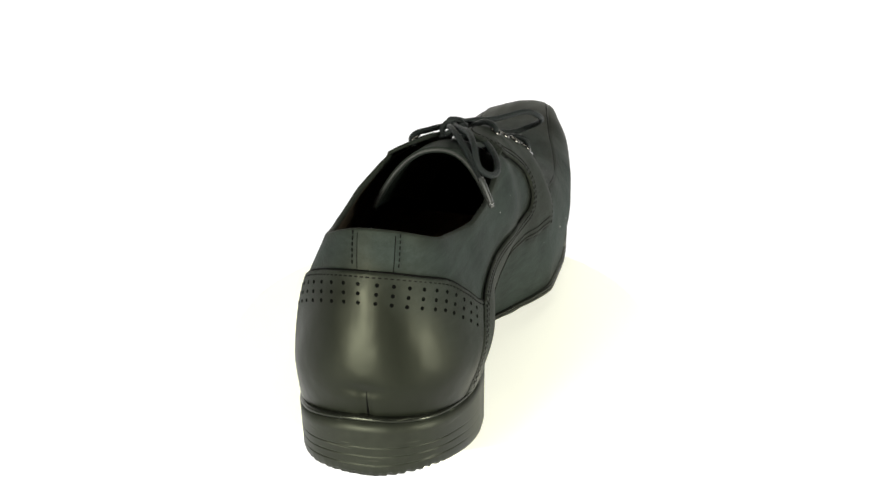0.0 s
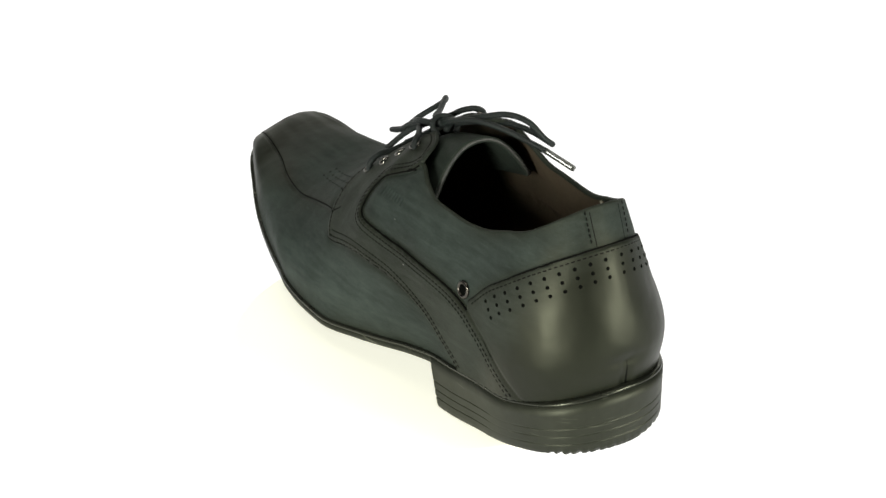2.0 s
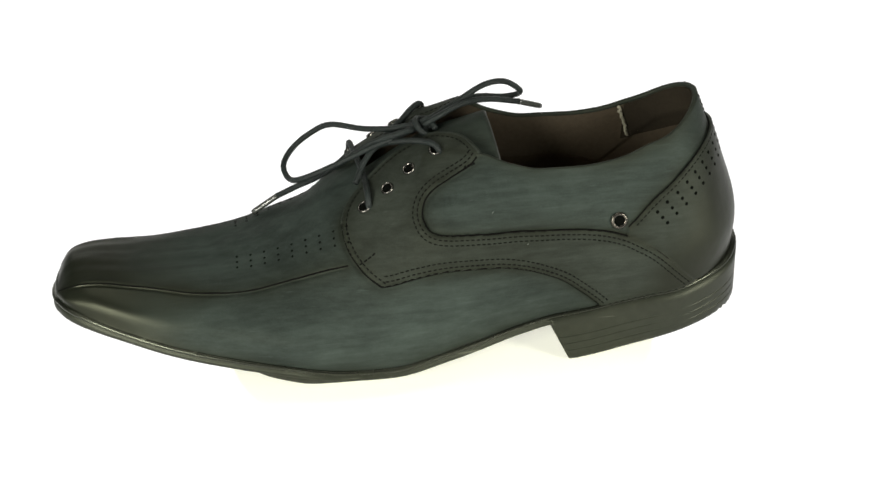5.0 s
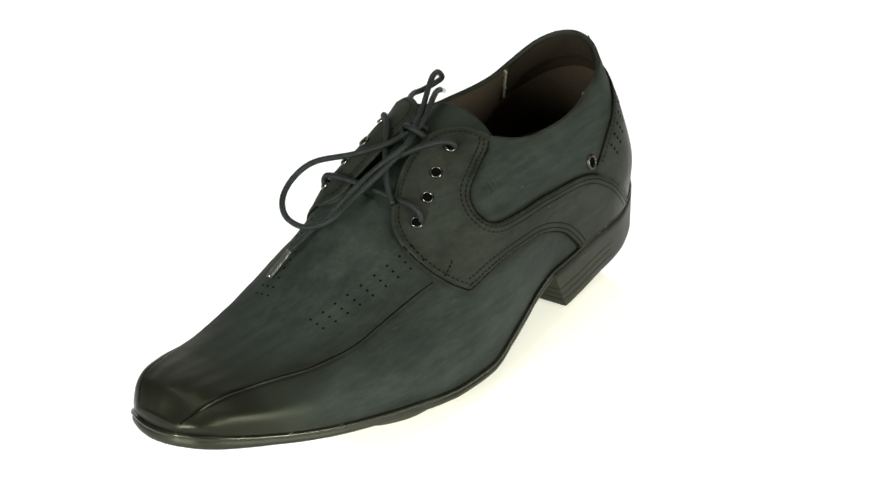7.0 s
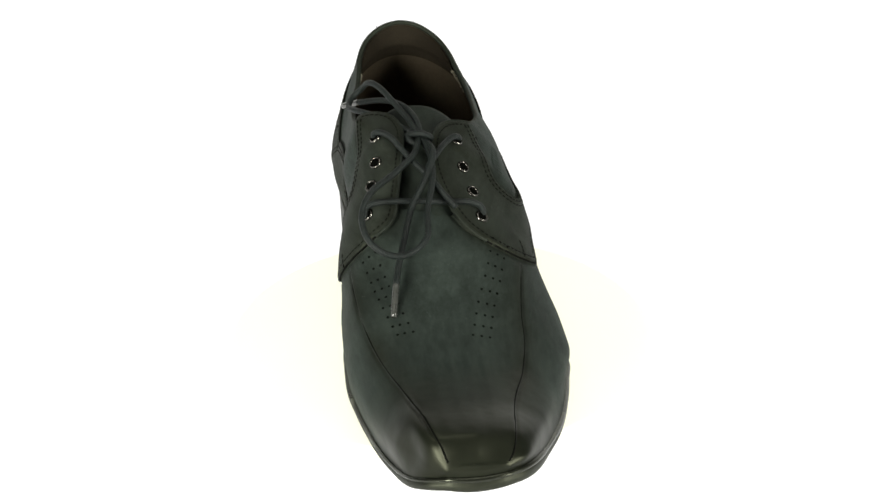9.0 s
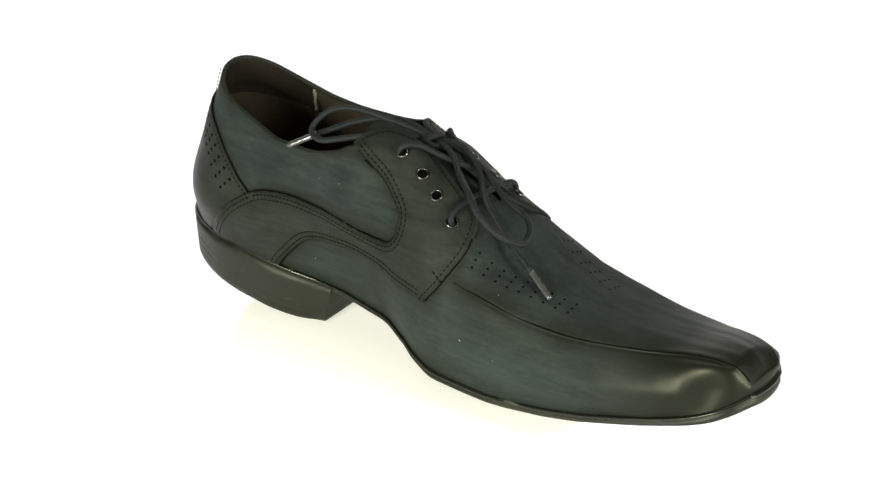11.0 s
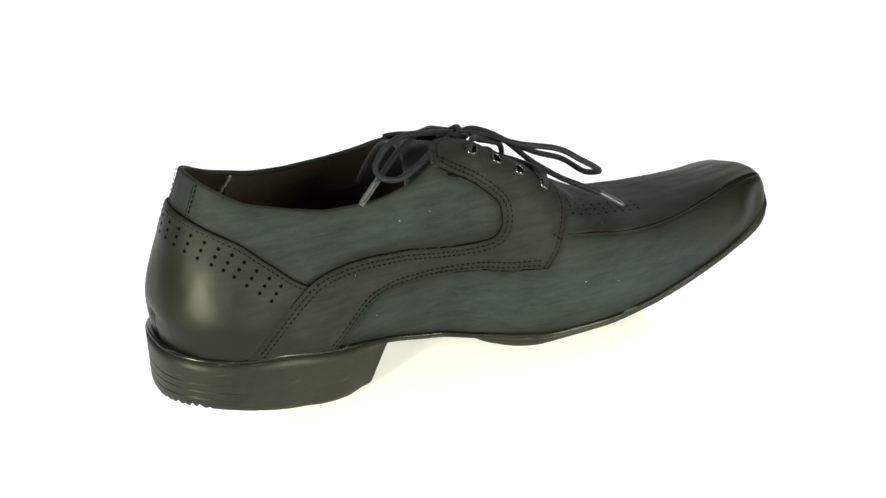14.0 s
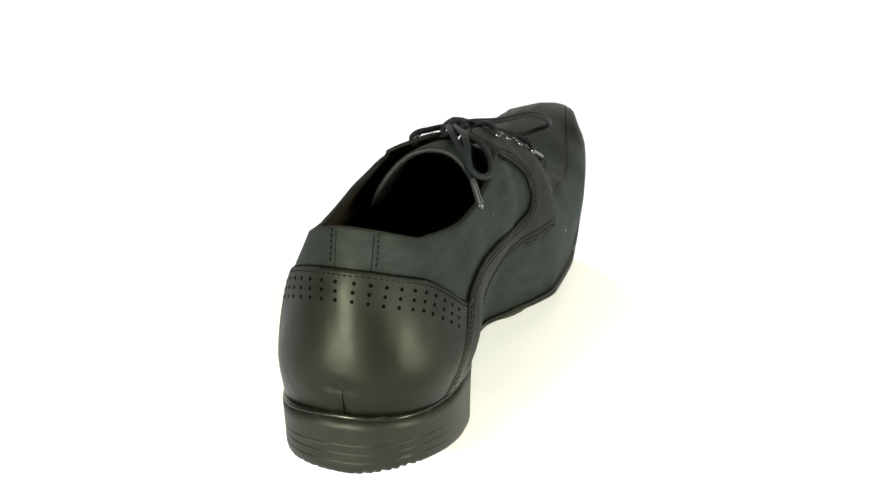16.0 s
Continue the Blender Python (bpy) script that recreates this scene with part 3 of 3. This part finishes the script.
def pits(centres, norms, radii):
    """Punched holes, their shade drawn as black discs just above the leather, as two lists."""
    lip_v, lip_f, floor_v, floor_f = [], [], [], []
    seg = 10
    for c, n, radius in zip(centres, norms, radii):
        a = np.cross(n, [0.3, 0.2, 0.93])
        a /= np.linalg.norm(a)
        b = np.cross(n, a)
        ring = [math.cos(k) * a + math.sin(k) * b for k in np.linspace(0, 2 * math.pi, seg, endpoint=False)]
        base = len(floor_v)
        floor_v += [c + radius * r + n * 0.02 for r in ring] + [c + 0.85 * radius * r + n * 0.16 for r in ring]
        floor_f += [(base + i, base + (i + 1) % seg, base + seg + (i + 1) % seg, base + seg + i) for i in range(seg)]
        floor_f.append(tuple(base + seg + i for i in range(seg)))
    return floor_v, floor_f


def eyelet(shoe, centre, normal, outer, inner, metal, name="eyelet"):
    n = Vector(normal).normalized()
    rot = n.to_track_quat("Z", "Y").to_matrix().to_4x4()
    m = Matrix.Translation(Vector(centre)) @ rot
    prof = [(outer, -0.2), (outer * 0.99, 0.25), (outer * 0.9, 0.55), ((outer + inner) / 2, 0.75), (inner * 1.08, 0.55), (inner, 0.1), (inner * 0.97, -0.5)]
    bm = bmesh.new()
    seg = 28
    rings = [[bm.verts.new(m @ Vector((r * math.cos(a) / 1000, r * math.sin(a) / 1000, z / 1000))) for a in np.linspace(0, 2 * math.pi, seg, endpoint=False)] for r, z in prof]
    for a, b in zip(rings, rings[1:]):
        for i in range(seg):
            bm.faces.new((a[i], a[(i + 1) % seg], b[(i + 1) % seg], b[i]))
    ring = finish(name, bm, metal, shoe, "nickel ring with a black disc for the shade in the eyelet")
    # a flat black disc draws the shade inside the ring
    bm = bmesh.new()
    bm.faces.new([bm.verts.new(m @ Vector((inner * math.cos(a) / 1000, inner * math.sin(a) / 1000, 0.00012))) for a in np.linspace(0, 2 * math.pi, seg, endpoint=False)])
    finish("hole", bm, HOLE_SHADE, ring, "black disc for the shade in the eyelet")


def build_details(shoe):
    for name, half in HALVES.items():
        # dark tubes for dyed cut edges and their gap shade; rows of stitches beside them
        lines = half.lines
        for key, offs in (("front", (2.3,)), ("u", (-2.0, -4.2)), ("low", (-2.0, -4.4)), ("top", (-2.0,))):
            line = lines[key]
            line = line[(line[:, 1] > 0.06)]
            if key == "u":
                line = line[4:]
            p, n = sample(half.base, line[:, 0], line[:, 1]), half.at(line[:, 0], line[:, 1])[1]
            edge = tube((p + n * (0.55 if key != "top" else 0.35)) / 1000, 0.00045, 6)
            finish("cut_edge_shade", edge, THREAD, shoe)
            if key == "front":
                inner = line[line[:, 1] > 2.95]
                ip, inn = sample(half.base, inner[:, 0], inner[:, 1]), half.at(inner[:, 0], inner[:, 1])[1]
                finish("rolled_edge", tube(soft(ip + inn * 0.65, 4) / 1000, 0.00095, 8), STRAP, shoe, "rolled edge of the facing")
            for o in offs:
                q, qn = half.offset(line[::2], o, half.d_counter if key == "top" else half.d_facing)
                q = soft(q, 3)
                v, f = dashes(q, qn, 1.6, 0.62, 2.4, 0.05)
                tagged(from_arrays("stitching", np.array(v) / 1000, f, THREAD, shoe, smooth=False), kind="stuff")
        # apron seam
        line = lines["seam"][lines["seam"][:, 0] > 249]
        p, n = half.offset(line, 0.01)
        finish("apron_seam", tube((soft(p, 4) - n * 0.22) / 1000, 0.00045, 6), THREAD, shoe)
        # punched holes along the counter and on the vamp
        centres, norms, radii = [], [], []
        line = lines["top"]
        p = sample(half.base, line[:, 0], line[:, 1])
        arc = np.concatenate([[0], np.cumsum(np.linalg.norm(np.diff(p, axis=0), axis=1))])
        spots = 3.8 + 6.3 * np.arange(10)
        spots = np.stack([np.interp(spots, arc, line[:, k]) for k in (0, 1)], 1)
        for d in (4.9, 8.6, 12.2):
            q, qn = half.offset(spots, d, half.d_counter)
            centres += list(q)
            norms += list(qn)
            radii += [0.82] * len(q)
        first, gap, low, high = ((247.0, 8.4, (2.50, 3.02), (2.83, 3.42)) if name == "L" else (257.0, 7.1, (2.46, 2.79), (2.86, 3.21)))
        for c in range(9):
            for r in range(3):
                lo = low[0] + (low[1] - low[0]) * c / 8
                hi = high[0] + (high[1] - high[0]) * c / 8
                p, n = half.at(np.array([first + c * gap]), np.array([lo + (hi - lo) * r / 2]))
                centres.append(p[0])
                norms.append(n[0])
                radii.append(0.58)
        v, f = pits(centres[-27:], norms[-27:], radii[-27:])
        tagged(from_arrays("vamp_perforation_pattern", np.array(v) / 1000, f, HOLE_SHADE, shoe, "black discs for the shade in small punched holes"), kind="stuff")
        v, f = pits(centres[:-27], norms[:-27], radii[:-27])
        corner = ((171, 2.84), (178, 2.70)) if name == "L" else ((176, 2.76), (183, 2.62))
        tack = ((241, 2.06), (231, 2.22)) if name == "L" else ((242, 1.86), (234, 1.98))
        cp, cn = half.at(np.linspace(corner[0][0], corner[1][0], 12), np.linspace(corner[0][1], corner[1][1], 12))
        cv, cfaces = dashes(cp, cn, 1.2, 1.9, 1.5, 0.05)
        tagged(from_arrays("bar_tack", np.array(cv) / 1000, cfaces, THREAD, shoe, smooth=False), kind="stuff")
        tp, tn = half.at(np.linspace(tack[0][0], tack[1][0], 12), np.linspace(tack[0][1], tack[1][1], 12))
        tv, tf = dashes(tp, tn, 1.7, 0.8, 2.3, 0.05)
        tagged(from_arrays("bar_tack", np.array(tv) / 1000, tf, THREAD, shoe, smooth=False), kind="stuff")
        tagged(from_arrays("perforation_pattern", np.array(v) / 1000, f, HOLE_SHADE, shoe, "black discs for the shade in small punched holes"), kind="stuff")
        # eyelets
        for s, v in EYELETS[name]:
            p, n = half.at(np.array([s]), np.array([v]))
            eyelet(shoe, p[0] / 1000 + n[0] * 0.0003, n[0], 2.95, 2.0, METAL)
    half = HALVES["L"]
    p, n = half.at(np.array([87.0]), np.array([1.955]))
    eyelet(shoe, p[0] / 1000 + n[0] * 0.0006, n[0], 3.9, 2.4, DARK_METAL, "vent_eyelet")
    # pressed maker's mark, plain raised bars
    verts, faces = [], []
    for k in range(8):
        s0 = 163.5 + k * 3.5
        c, n = half.at(np.array([s0, s0 + 2.2, s0 + 2.2, s0]), np.array([2.24, 2.23, 2.37, 2.38]) - 0.002 * k)
        base = len(verts)
        verts += list(c - n * 0.1) + list(c + n * 0.22)
        faces += [(base + 4, base + 5, base + 6, base + 7)] + [(base + i, base + (i + 1) % 4, base + 4 + (i + 1) % 4, base + 4 + i) for i in range(4)]
    from_arrays("embossed_mark", np.array(verts) / 1000, faces, NUBUCK, shoe, "pressed mark of plain bars", smooth=False)
    # back strip seams above the counter
    for nm, s0, s1 in (("L", 8.9, 6.8), ("R", 15.0, 12.5)):
        vs = np.linspace(2.97, 2.52, 24)
        p, n = HALVES[nm].at(np.linspace(s0, s1, 24), vs)
        finish("back_seam", tube((p - n * 0.12) / 1000, 0.00024, 6), THREAD, shoe)
        v, f = dashes(p + np.array([0, 2.0 if nm == "L" else -2.0, 0]), n, 1.5, 0.5, 2.3)
        tagged(from_arrays("stitching", np.array(v) / 1000, f, THREAD, shoe, smooth=False), kind="stuff")
    # short seam at the foot of the counter's back
    p, n = HALVES["R"].at(np.full(12, 0.6), np.linspace(0.05, 0.72, 12))
    finish("back_seam", tube((p - n * 0.1) / 1000, np.linspace(0.0005, 0.0002, 12), 6), THREAD, shoe)


def build_lint(shoe):
    """A few pale specks of lint caught in the nap."""
    rng = random.Random(4)
    verts, faces = [], []
    spots = [("R", 258.5, 1.02)] + [(rng.choice("LR"), rng.uniform(90, 330), rng.uniform(0.5, 2.6)) for _ in range(9)]
    for k, (nm, s0, v0) in enumerate(spots):
        p, n = HALVES[nm].at(np.array([s0]), np.array([v0]))
        r = 0.34 if k == 0 else rng.uniform(0.12, 0.22)
        base = len(verts)
        a = np.cross(n[0], [0.2, 0.9, 0.3])
        a /= np.linalg.norm(a)
        b = np.cross(n[0], a)
        verts += [p[0] + r * a, p[0] + r * b, p[0] - r * a, p[0] - r * b, p[0] + n[0] * r]
        faces += [(base + i, base + (i + 1) % 4, base + 4) for i in range(4)]
    tagged(from_arrays("lint", np.array(verts) / 1000, faces, LINT, shoe, "pale specks of lint", smooth=False), kind="stuff")


INSOLE_UP = 14.0


def build_inside(shoe):
    for name, half in HALVES.items():
        last = int(NFAN + (70 - HEEL_X) / 0.75)
        inner = half.grid[:EDGE_V + 1, :last] - half.norm[:EDGE_V + 1, :last] * 2.4
        inner = inner[::2, ::2]
        f = grid_faces(*inner.shape[:2])
        if name == "R":
            f = [q[::-1] for q in f]
        from_arrays("lining", mm(inner), f, LINING, shoe, "dark brown leather lining")
    top = np.concatenate([HALVES["L"].grid[EDGE_V, :THROAT + 4][::-1], HALVES["R"].grid[EDGE_V, 1:THROAT + 4]])
    nn = np.concatenate([HALVES["L"].norm[EDGE_V, :THROAT + 4][::-1], HALVES["R"].norm[EDGE_V, 1:THROAT + 4]])
    mid = soft(top - nn * 1.25, 6)[::2]
    top = finish("topline", tube(mid / 1000, 0.0012, 10), STRAP, shoe, "folded leather topline")
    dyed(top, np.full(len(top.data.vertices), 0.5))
    # insole
    o = sole_outline(-3.5)
    o = o[o[:, 0] < 70]
    rings = []
    for grow, dz in ((0, 3.0), (0, INSOLE_UP), (-1.2, INSOLE_UP + 0.8)):
        q = o.copy()
        q[:, 2] = soft(q[:, 2].copy(), 30) + dz
        if grow:
            q[:, :2] += (np.array([-30, HEEL_Y]) - q[:, :2]) * 0.02
        rings.append(q)
    finish("insole", ring_mesh(rings), INSOLE, shoe, "brown leather insole")
    # seams of the heel grip
    for nm, s0 in (("L", 68.0), ("R", 70.0)):
        p, n = HALVES[nm].at(np.linspace(s0, s0 - 7, 20), np.linspace(2.97, 2.35, 20))
        finish("lining_seam", tube((p - n * 2.9 + np.random.default_rng(3).normal(0, 0.25, p.shape)) / 1000, 0.0008, 6), SEAM_THREAD, shoe, "pale frayed seam in the lining")
    build_tongue(shoe)
    # darker grip strip round the inside of the back
    for nm, half in HALVES.items():
        ss, vv = np.meshgrid(np.linspace(0, 67, 36), np.linspace(2.30, 2.985, 12))
        p, n = half.at(ss.reshape(-1), vv.reshape(-1))
        f = grid_faces(12, 36)
        from_arrays("heel_grip", (p - n * 2.75) / 1000, f if nm == "L" else [q[::-1] for q in f], GRIP, shoe, "dark grip lining at the heel")


def build_tongue(shoe):
    """A padded arch that lies under the facings, its rear end free."""
    rows, cols = 40, 45
    u = np.linspace(-1, 1, cols)
    sheet = []
    for t in np.linspace(0, 1, rows):
        rear = -24 - 6 * u * u
        x = rear + (41 - rear) * t
        y = -9 + np.where(u > 0, 31, 23) * u
        z = track(CREST, np.clip(x, -30, 60))[:, 2] - 2.6 - np.where(u > 0, 30, 22) * np.abs(u) ** 2.3
        sheet.append(np.stack([x, y, z], 1))
    top = np.array(sheet)
    nn = normals(top, 1)
    nn *= np.sign(nn[..., 2:3])
    low = top - nn * 2.4
    verts = np.concatenate([top.reshape(-1, 3), low.reshape(-1, 3)])
    n = rows * cols
    faces = grid_faces(rows, cols) + [tuple(n + i for i in f[::-1]) for f in grid_faces(rows, cols)]
    faces += [(j + 1, j, n + j, n + j + 1) for j in range(cols - 1)]
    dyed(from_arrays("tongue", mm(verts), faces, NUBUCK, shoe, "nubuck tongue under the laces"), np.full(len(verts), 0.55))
    edge = top[0] - nn[0] * 1.2
    finish("tongue_edge", tube(edge / 1000, 0.0007, 8), WORN, shoe, "pale worn edge of the tongue")


def build_laces(shoe):
    """Round waxed cord, r 1.5 mm, tied in a bow with one loop forward and one back."""
    runs = {
        "loop_front": ((4, -8, 107), (12, -9, 106), (20, -12, 103), (31, -21, 99.5), (45, -32, 98), (54, -37, 92.5), (63, -36, 86), (68, -29.5, 80.5), (66, -20, 77.5), (60, -10.5, 81.5), (46, -8.5, 87.5), (31, -4.5, 96), (18, -4, 102), (6, -7, 107.5)),
        "end_front": ((3, -9, 106), (12, -4, 105.5), (20, -3, 103), (31, -7.5, 96.5), (41, -15, 86.5), (53, -19.5, 77.5), (62, -22.5, 72.5), (72, -25, 67)),
        "loop_back": ((6, -8, 108), (-4, -11, 110.5), (-14, -16, 113), (-26, -22, 116.5), (-36, -26.5, 115.5), (-43.5, -30, 109.5), (-43, -34.5, 105.5), (-36, -36.5, 104), (-27, -34, 106), (-17, -28, 108), (-8, -20, 108.5), (1, -11, 107.5)),
        "end_back": ((5, -7, 107), (-4, -8, 110.5), (-15, -13, 112), (-28, -21, 109.5), (-43, -31, 103.2)),
        "cross_top_inner": ((2.8, -26.3, 102.5), (2.8, -27.5, 106.2), (5, -25, 108), (9, -20.5, 107), (14, -16.5, 103.5), (21, -11.5, 99.5), (27, -6, 95.5)),
        "cross_top_outer": ((-0.3, 9.6, 97), (-0.3, 10.9, 100.3), (2, 8.6, 102.3), (6, 5, 102.2), (14, 0, 101), (25, -6, 97), (32, -2, 91.5), (37, 5, 84)),
        "cross_bottom": ((37, -33.2, 80.5), (37, -34.9, 84.4), (36.8, -32.8, 88), (36, -25, 88.6), (34, -10, 86.8), (32.6, 3, 84.6), (32.6, 10, 84.4), (32.5, 15, 82.6), (32.4, 17.2, 79.6), (32.4, 17, 76.5)),
        "knot_wrap": ((2, -3, 103), (6, -2.5, 106.5), (8, -6, 109.2), (6.5, -11, 109), (3, -13.5, 106), (1.5, -12, 103)),
        "knot_tuck": ((-1, -5, 105.5), (2, -10.5, 108.5), (8, -12.5, 107), (11, -8, 104.5)),
    }
    for key, pts in runs.items():
        c = curve3(pts, 9)
        near = np.exp(-(((c[:, 0] - 5) / 14) ** 2)) * (0 if key.startswith("cross") else 2.2)
        c[:, 2] -= near
        r = np.full(len(c), 0.00138)
        finish("lace", tube(c / 1000, r, 10), CORD, shoe, "round waxed dark cord")
    for a, b in (((72, -25, 67), (84, -27.3, 58.3)), ((-43, -31, 103.2), (-55, -38.2, 97))):
        p = np.linspace(a, b, 14)
        r = np.full(14, 0.0014)
        r[0], r[-1] = 0.0015, 0.0012
        finish("aglet", tube(p / 1000, r, 12), AGLET, shoe, "clear film tip on the cord")


def sole_outline(grow, n=1):
    """The closed plan of the sole, widened: arrays x, y, z, from the toe back along L, round the heel and forward along R."""
    l, r = LINES_L[0][::-1], LINES_R[0][1:]
    bow = np.linspace(0, 1, 14)[1:-1, None]
    toe = r[-1] + (l[0] - r[-1]) * bow + np.array([1.8, 0, 0]) * 4 * bow * (1 - bow)
    ring = np.concatenate([toe[6:], l, r, toe[:6]])
    nxt, prv = np.roll(ring, -1, 0), np.roll(ring, 1, 0)
    d = nxt - prv
    n2 = np.stack([-d[:, 1], d[:, 0], np.zeros(len(d))], 1)
    n2 /= np.maximum(np.linalg.norm(n2, axis=1, keepdims=True), 1e-9)
    ring = ring.copy()
    ring[:, 0] -= 3.0 * step((-112 - ring[:, 0]) / 20)
    mid = ring.mean(0)
    if ((ring - mid) * n2).sum() < 0:
        n2 = -n2
    return ring + n2 * grow


def ring_mesh(rings, cap_bottom=True, cap_top=True):
    n = len(rings[0])
    verts = np.concatenate(rings)
    faces = []
    for k in range(len(rings) - 1):
        for i in range(n):
            j = (i + 1) % n
            faces.append((k * n + i, k * n + j, (k + 1) * n + j, (k + 1) * n + i))
    bm = bmesh.new()
    vs = [bm.verts.new(v) for v in verts / 1000.0]
    for f in faces:
        bm.faces.new([vs[i] for i in f])
    for cap, k in ((cap_bottom, 0), (cap_top, len(rings) - 1)):
        if cap:
            ring = vs[k * n:(k + 1) * n]
            half = n // 2
            for i in range(half - 1):
                a, b, c, d = ring[i], ring[i + 1], ring[n - 2 - i], ring[n - 1 - i]
                if len({a, b, c, d}) == 4:
                    bm.faces.new((a, b, c, d))
    return bm


def heel_bottom(x):
    return pchip((-146, -130, -110, -85, -55, -40), (15.4, 12.8, 9.2, 4.4, 0.2, 0.1), x)


def build_sole(shoe):
    def at(grow, dz):
        r = sole_outline(grow)
        inner = step((HEEL_Y - r[:, 1]) / 22) * step((r[:, 0] - 5) / 35)
        waist = step((HEEL_Y - r[:, 1]) / 14) * step((r[:, 0] + 60) / 18) * step((38 - r[:, 0]) / 34)
        r[:, 2] += dz * (1 - 0.22 * inner - 0.42 * waist) - (1.3 * step((r[:, 0] - 140) / 30) if dz < -3 else 0)
        return r
    rim = ring_mesh([at(-4, -4.9), at(0.1, -4.9), at(0.9, -4.5), at(1.15, -3.6), at(1.0, -2.5), at(0.55, -2.15), at(0.5, -1.85), at(0.6, -1.6), at(-1.5, -1.4)])
    finish("outsole", rim, RUBBER, shoe, "thin black rubber outsole")
    bead = ring_mesh([at(-1.6, -1.7), at(0.7, -1.7), at(1.25, -1.3), at(1.45, -0.75), at(1.25, -0.15), at(0.75, 0.2), at(0.1, 0.35), at(-2.2, 0.4)])
    finish("welt", bead, WELT, shoe, "shiny black welt bead with rubbed pale flecks")
    # heel block with shallow grooves and a toothed edge under the back
    base = sole_outline(1.7)
    ring = base[base[:, 0] < -47]
    n = len(ring)
    arc = np.concatenate([[0], np.cumsum(np.linalg.norm(np.diff(ring[:, :2], axis=0), axis=1))])
    mid = arc[-1] / 2
    rear = 1 - step((np.abs(arc - mid) - 28) / 10)
    tooth = (np.mod(arc, 3.8) < 1.9) * rear
    ends = step((np.abs(arc - mid) - 62) / 14) * (ring[:, 1] > HEEL_Y)
    lined = np.clip(np.maximum(1 - step((np.abs(arc - mid) - 36) / 20), ends), 0.08, 1)
    rings = []
    levels = [(0, 0), (0.2, 0)]
    for g in (0.46, 0.62, 0.78):
        levels += [(g - 0.022, 0), (g - 0.012, 0), (g - 0.006, 1), (g + 0.006, 1), (g + 0.012, 0), (g + 0.022, 0)]
    for f, cut in levels + [(0.91, 0), (0.97, 0.6), (1.0, 2.0)]:
        q = ring.copy()
        top = ring[:, 2] - 1.5
        low = heel_bottom(ring[:, 0]) + (1.3 * tooth if f > 0.95 else 0) + 3.6 * step((-54 - ring[:, 0]) / 34) * step((HEEL_Y - ring[:, 1]) / 30) + 1.2 * step((ring[:, 0] + 80) / 25) * step((HEEL_Y - ring[:, 1]) / 25)
        q[:, 2] = top + (low - top) * f
        d = ring[:, :2] - np.array([HEEL_X + 6, HEEL_Y])
        d /= np.linalg.norm(d, axis=1, keepdims=True)
        depth = (0.42 * lined if cut == 1 else 0.5 * cut + 0 * lined)
        q[:, :2] -= d * (depth + 0.35 * f)[:, None]
        inner = step((HEEL_Y - ring[:, 1]) / 25)
        q[:, 0] += (6.0 * inner - 8.0 * f) * step((ring[:, 0] + 62) / 14)
        q[:, 1] += 3.2 * f * step((ring[:, 0] + 85) / 35) * (ring[:, 1] < HEEL_Y)
        q[:, 1] += 1.6 * f * step((ring[:, 0] + 92) / 30) * (ring[:, 1] > HEEL_Y)
        rings.append(q)
    finish("heel", ring_mesh(rings), RUBBER, shoe, "stacked black rubber heel with shallow grooves")
    # raised tread under the ball of the foot
    base = sole_outline(-10.5)
    part = base[(base[:, 0] > 6) & (base[:, 0] < 92)]
    rings = []
    for f, inset in ((0, 0), (0.6, 0.5), (0.9, 1.5), (1.0, 3.0)):
        q = part.copy()
        low = pchip((0, 14, 30, 64, 80, 94), (9.5, 2.4, 0.3, 0.3, 3.0, 9.5), part[:, 0])
        top = part[:, 2] - 5.0
        low = np.minimum(low, top - 0.3)
        q[:, 2] = top + (low - top) * f
        q[:, 1] -= np.sign(q[:, 1] + 3) * inset
        rings.append(q)
    finish("tread", ring_mesh(rings), RUBBER, shoe)


def motions():
    walk(SHOE, TURN_ROWS)
    walk(TABLE, TURN_ROWS)


build_setting()
TABLE = build_turntable()
SHOE = new("dress_shoe")
tagged(SHOE, "black green-grey nubuck lace-up derby shoe with burnished toe and heel", "shoe")
EYELETS = {"L": ((191.7, 3.01), (207.4, 2.98), (221.2, 2.97), (235.7, 2.98)), "R": ((195.9, 2.94), (211.2, 2.935), (224.5, 2.915), (238.6, 2.87))}
HALVES = {"L": Half(WALL_L, NORM_L, FRONT_L, U_L, LOW_L, COUNTER_TOP_L, SEAM_L), "R": Half(WALL_R, NORM_R, FRONT_R, U_R, LOW_R, COUNTER_TOP_R, SEAM_R)}
for cut in ((slice(None), 0), (-1, slice(None))):
    middle = (HALVES["L"].grid[cut] + HALVES["R"].grid[cut]) / 2
    HALVES["L"].grid[cut] = middle
    HALVES["R"].grid[cut] = middle
build_upper(SHOE)
build_sole(SHOE)
build_inside(SHOE)
build_details(SHOE)
build_laces(SHOE)
build_lint(SHOE)
motions()
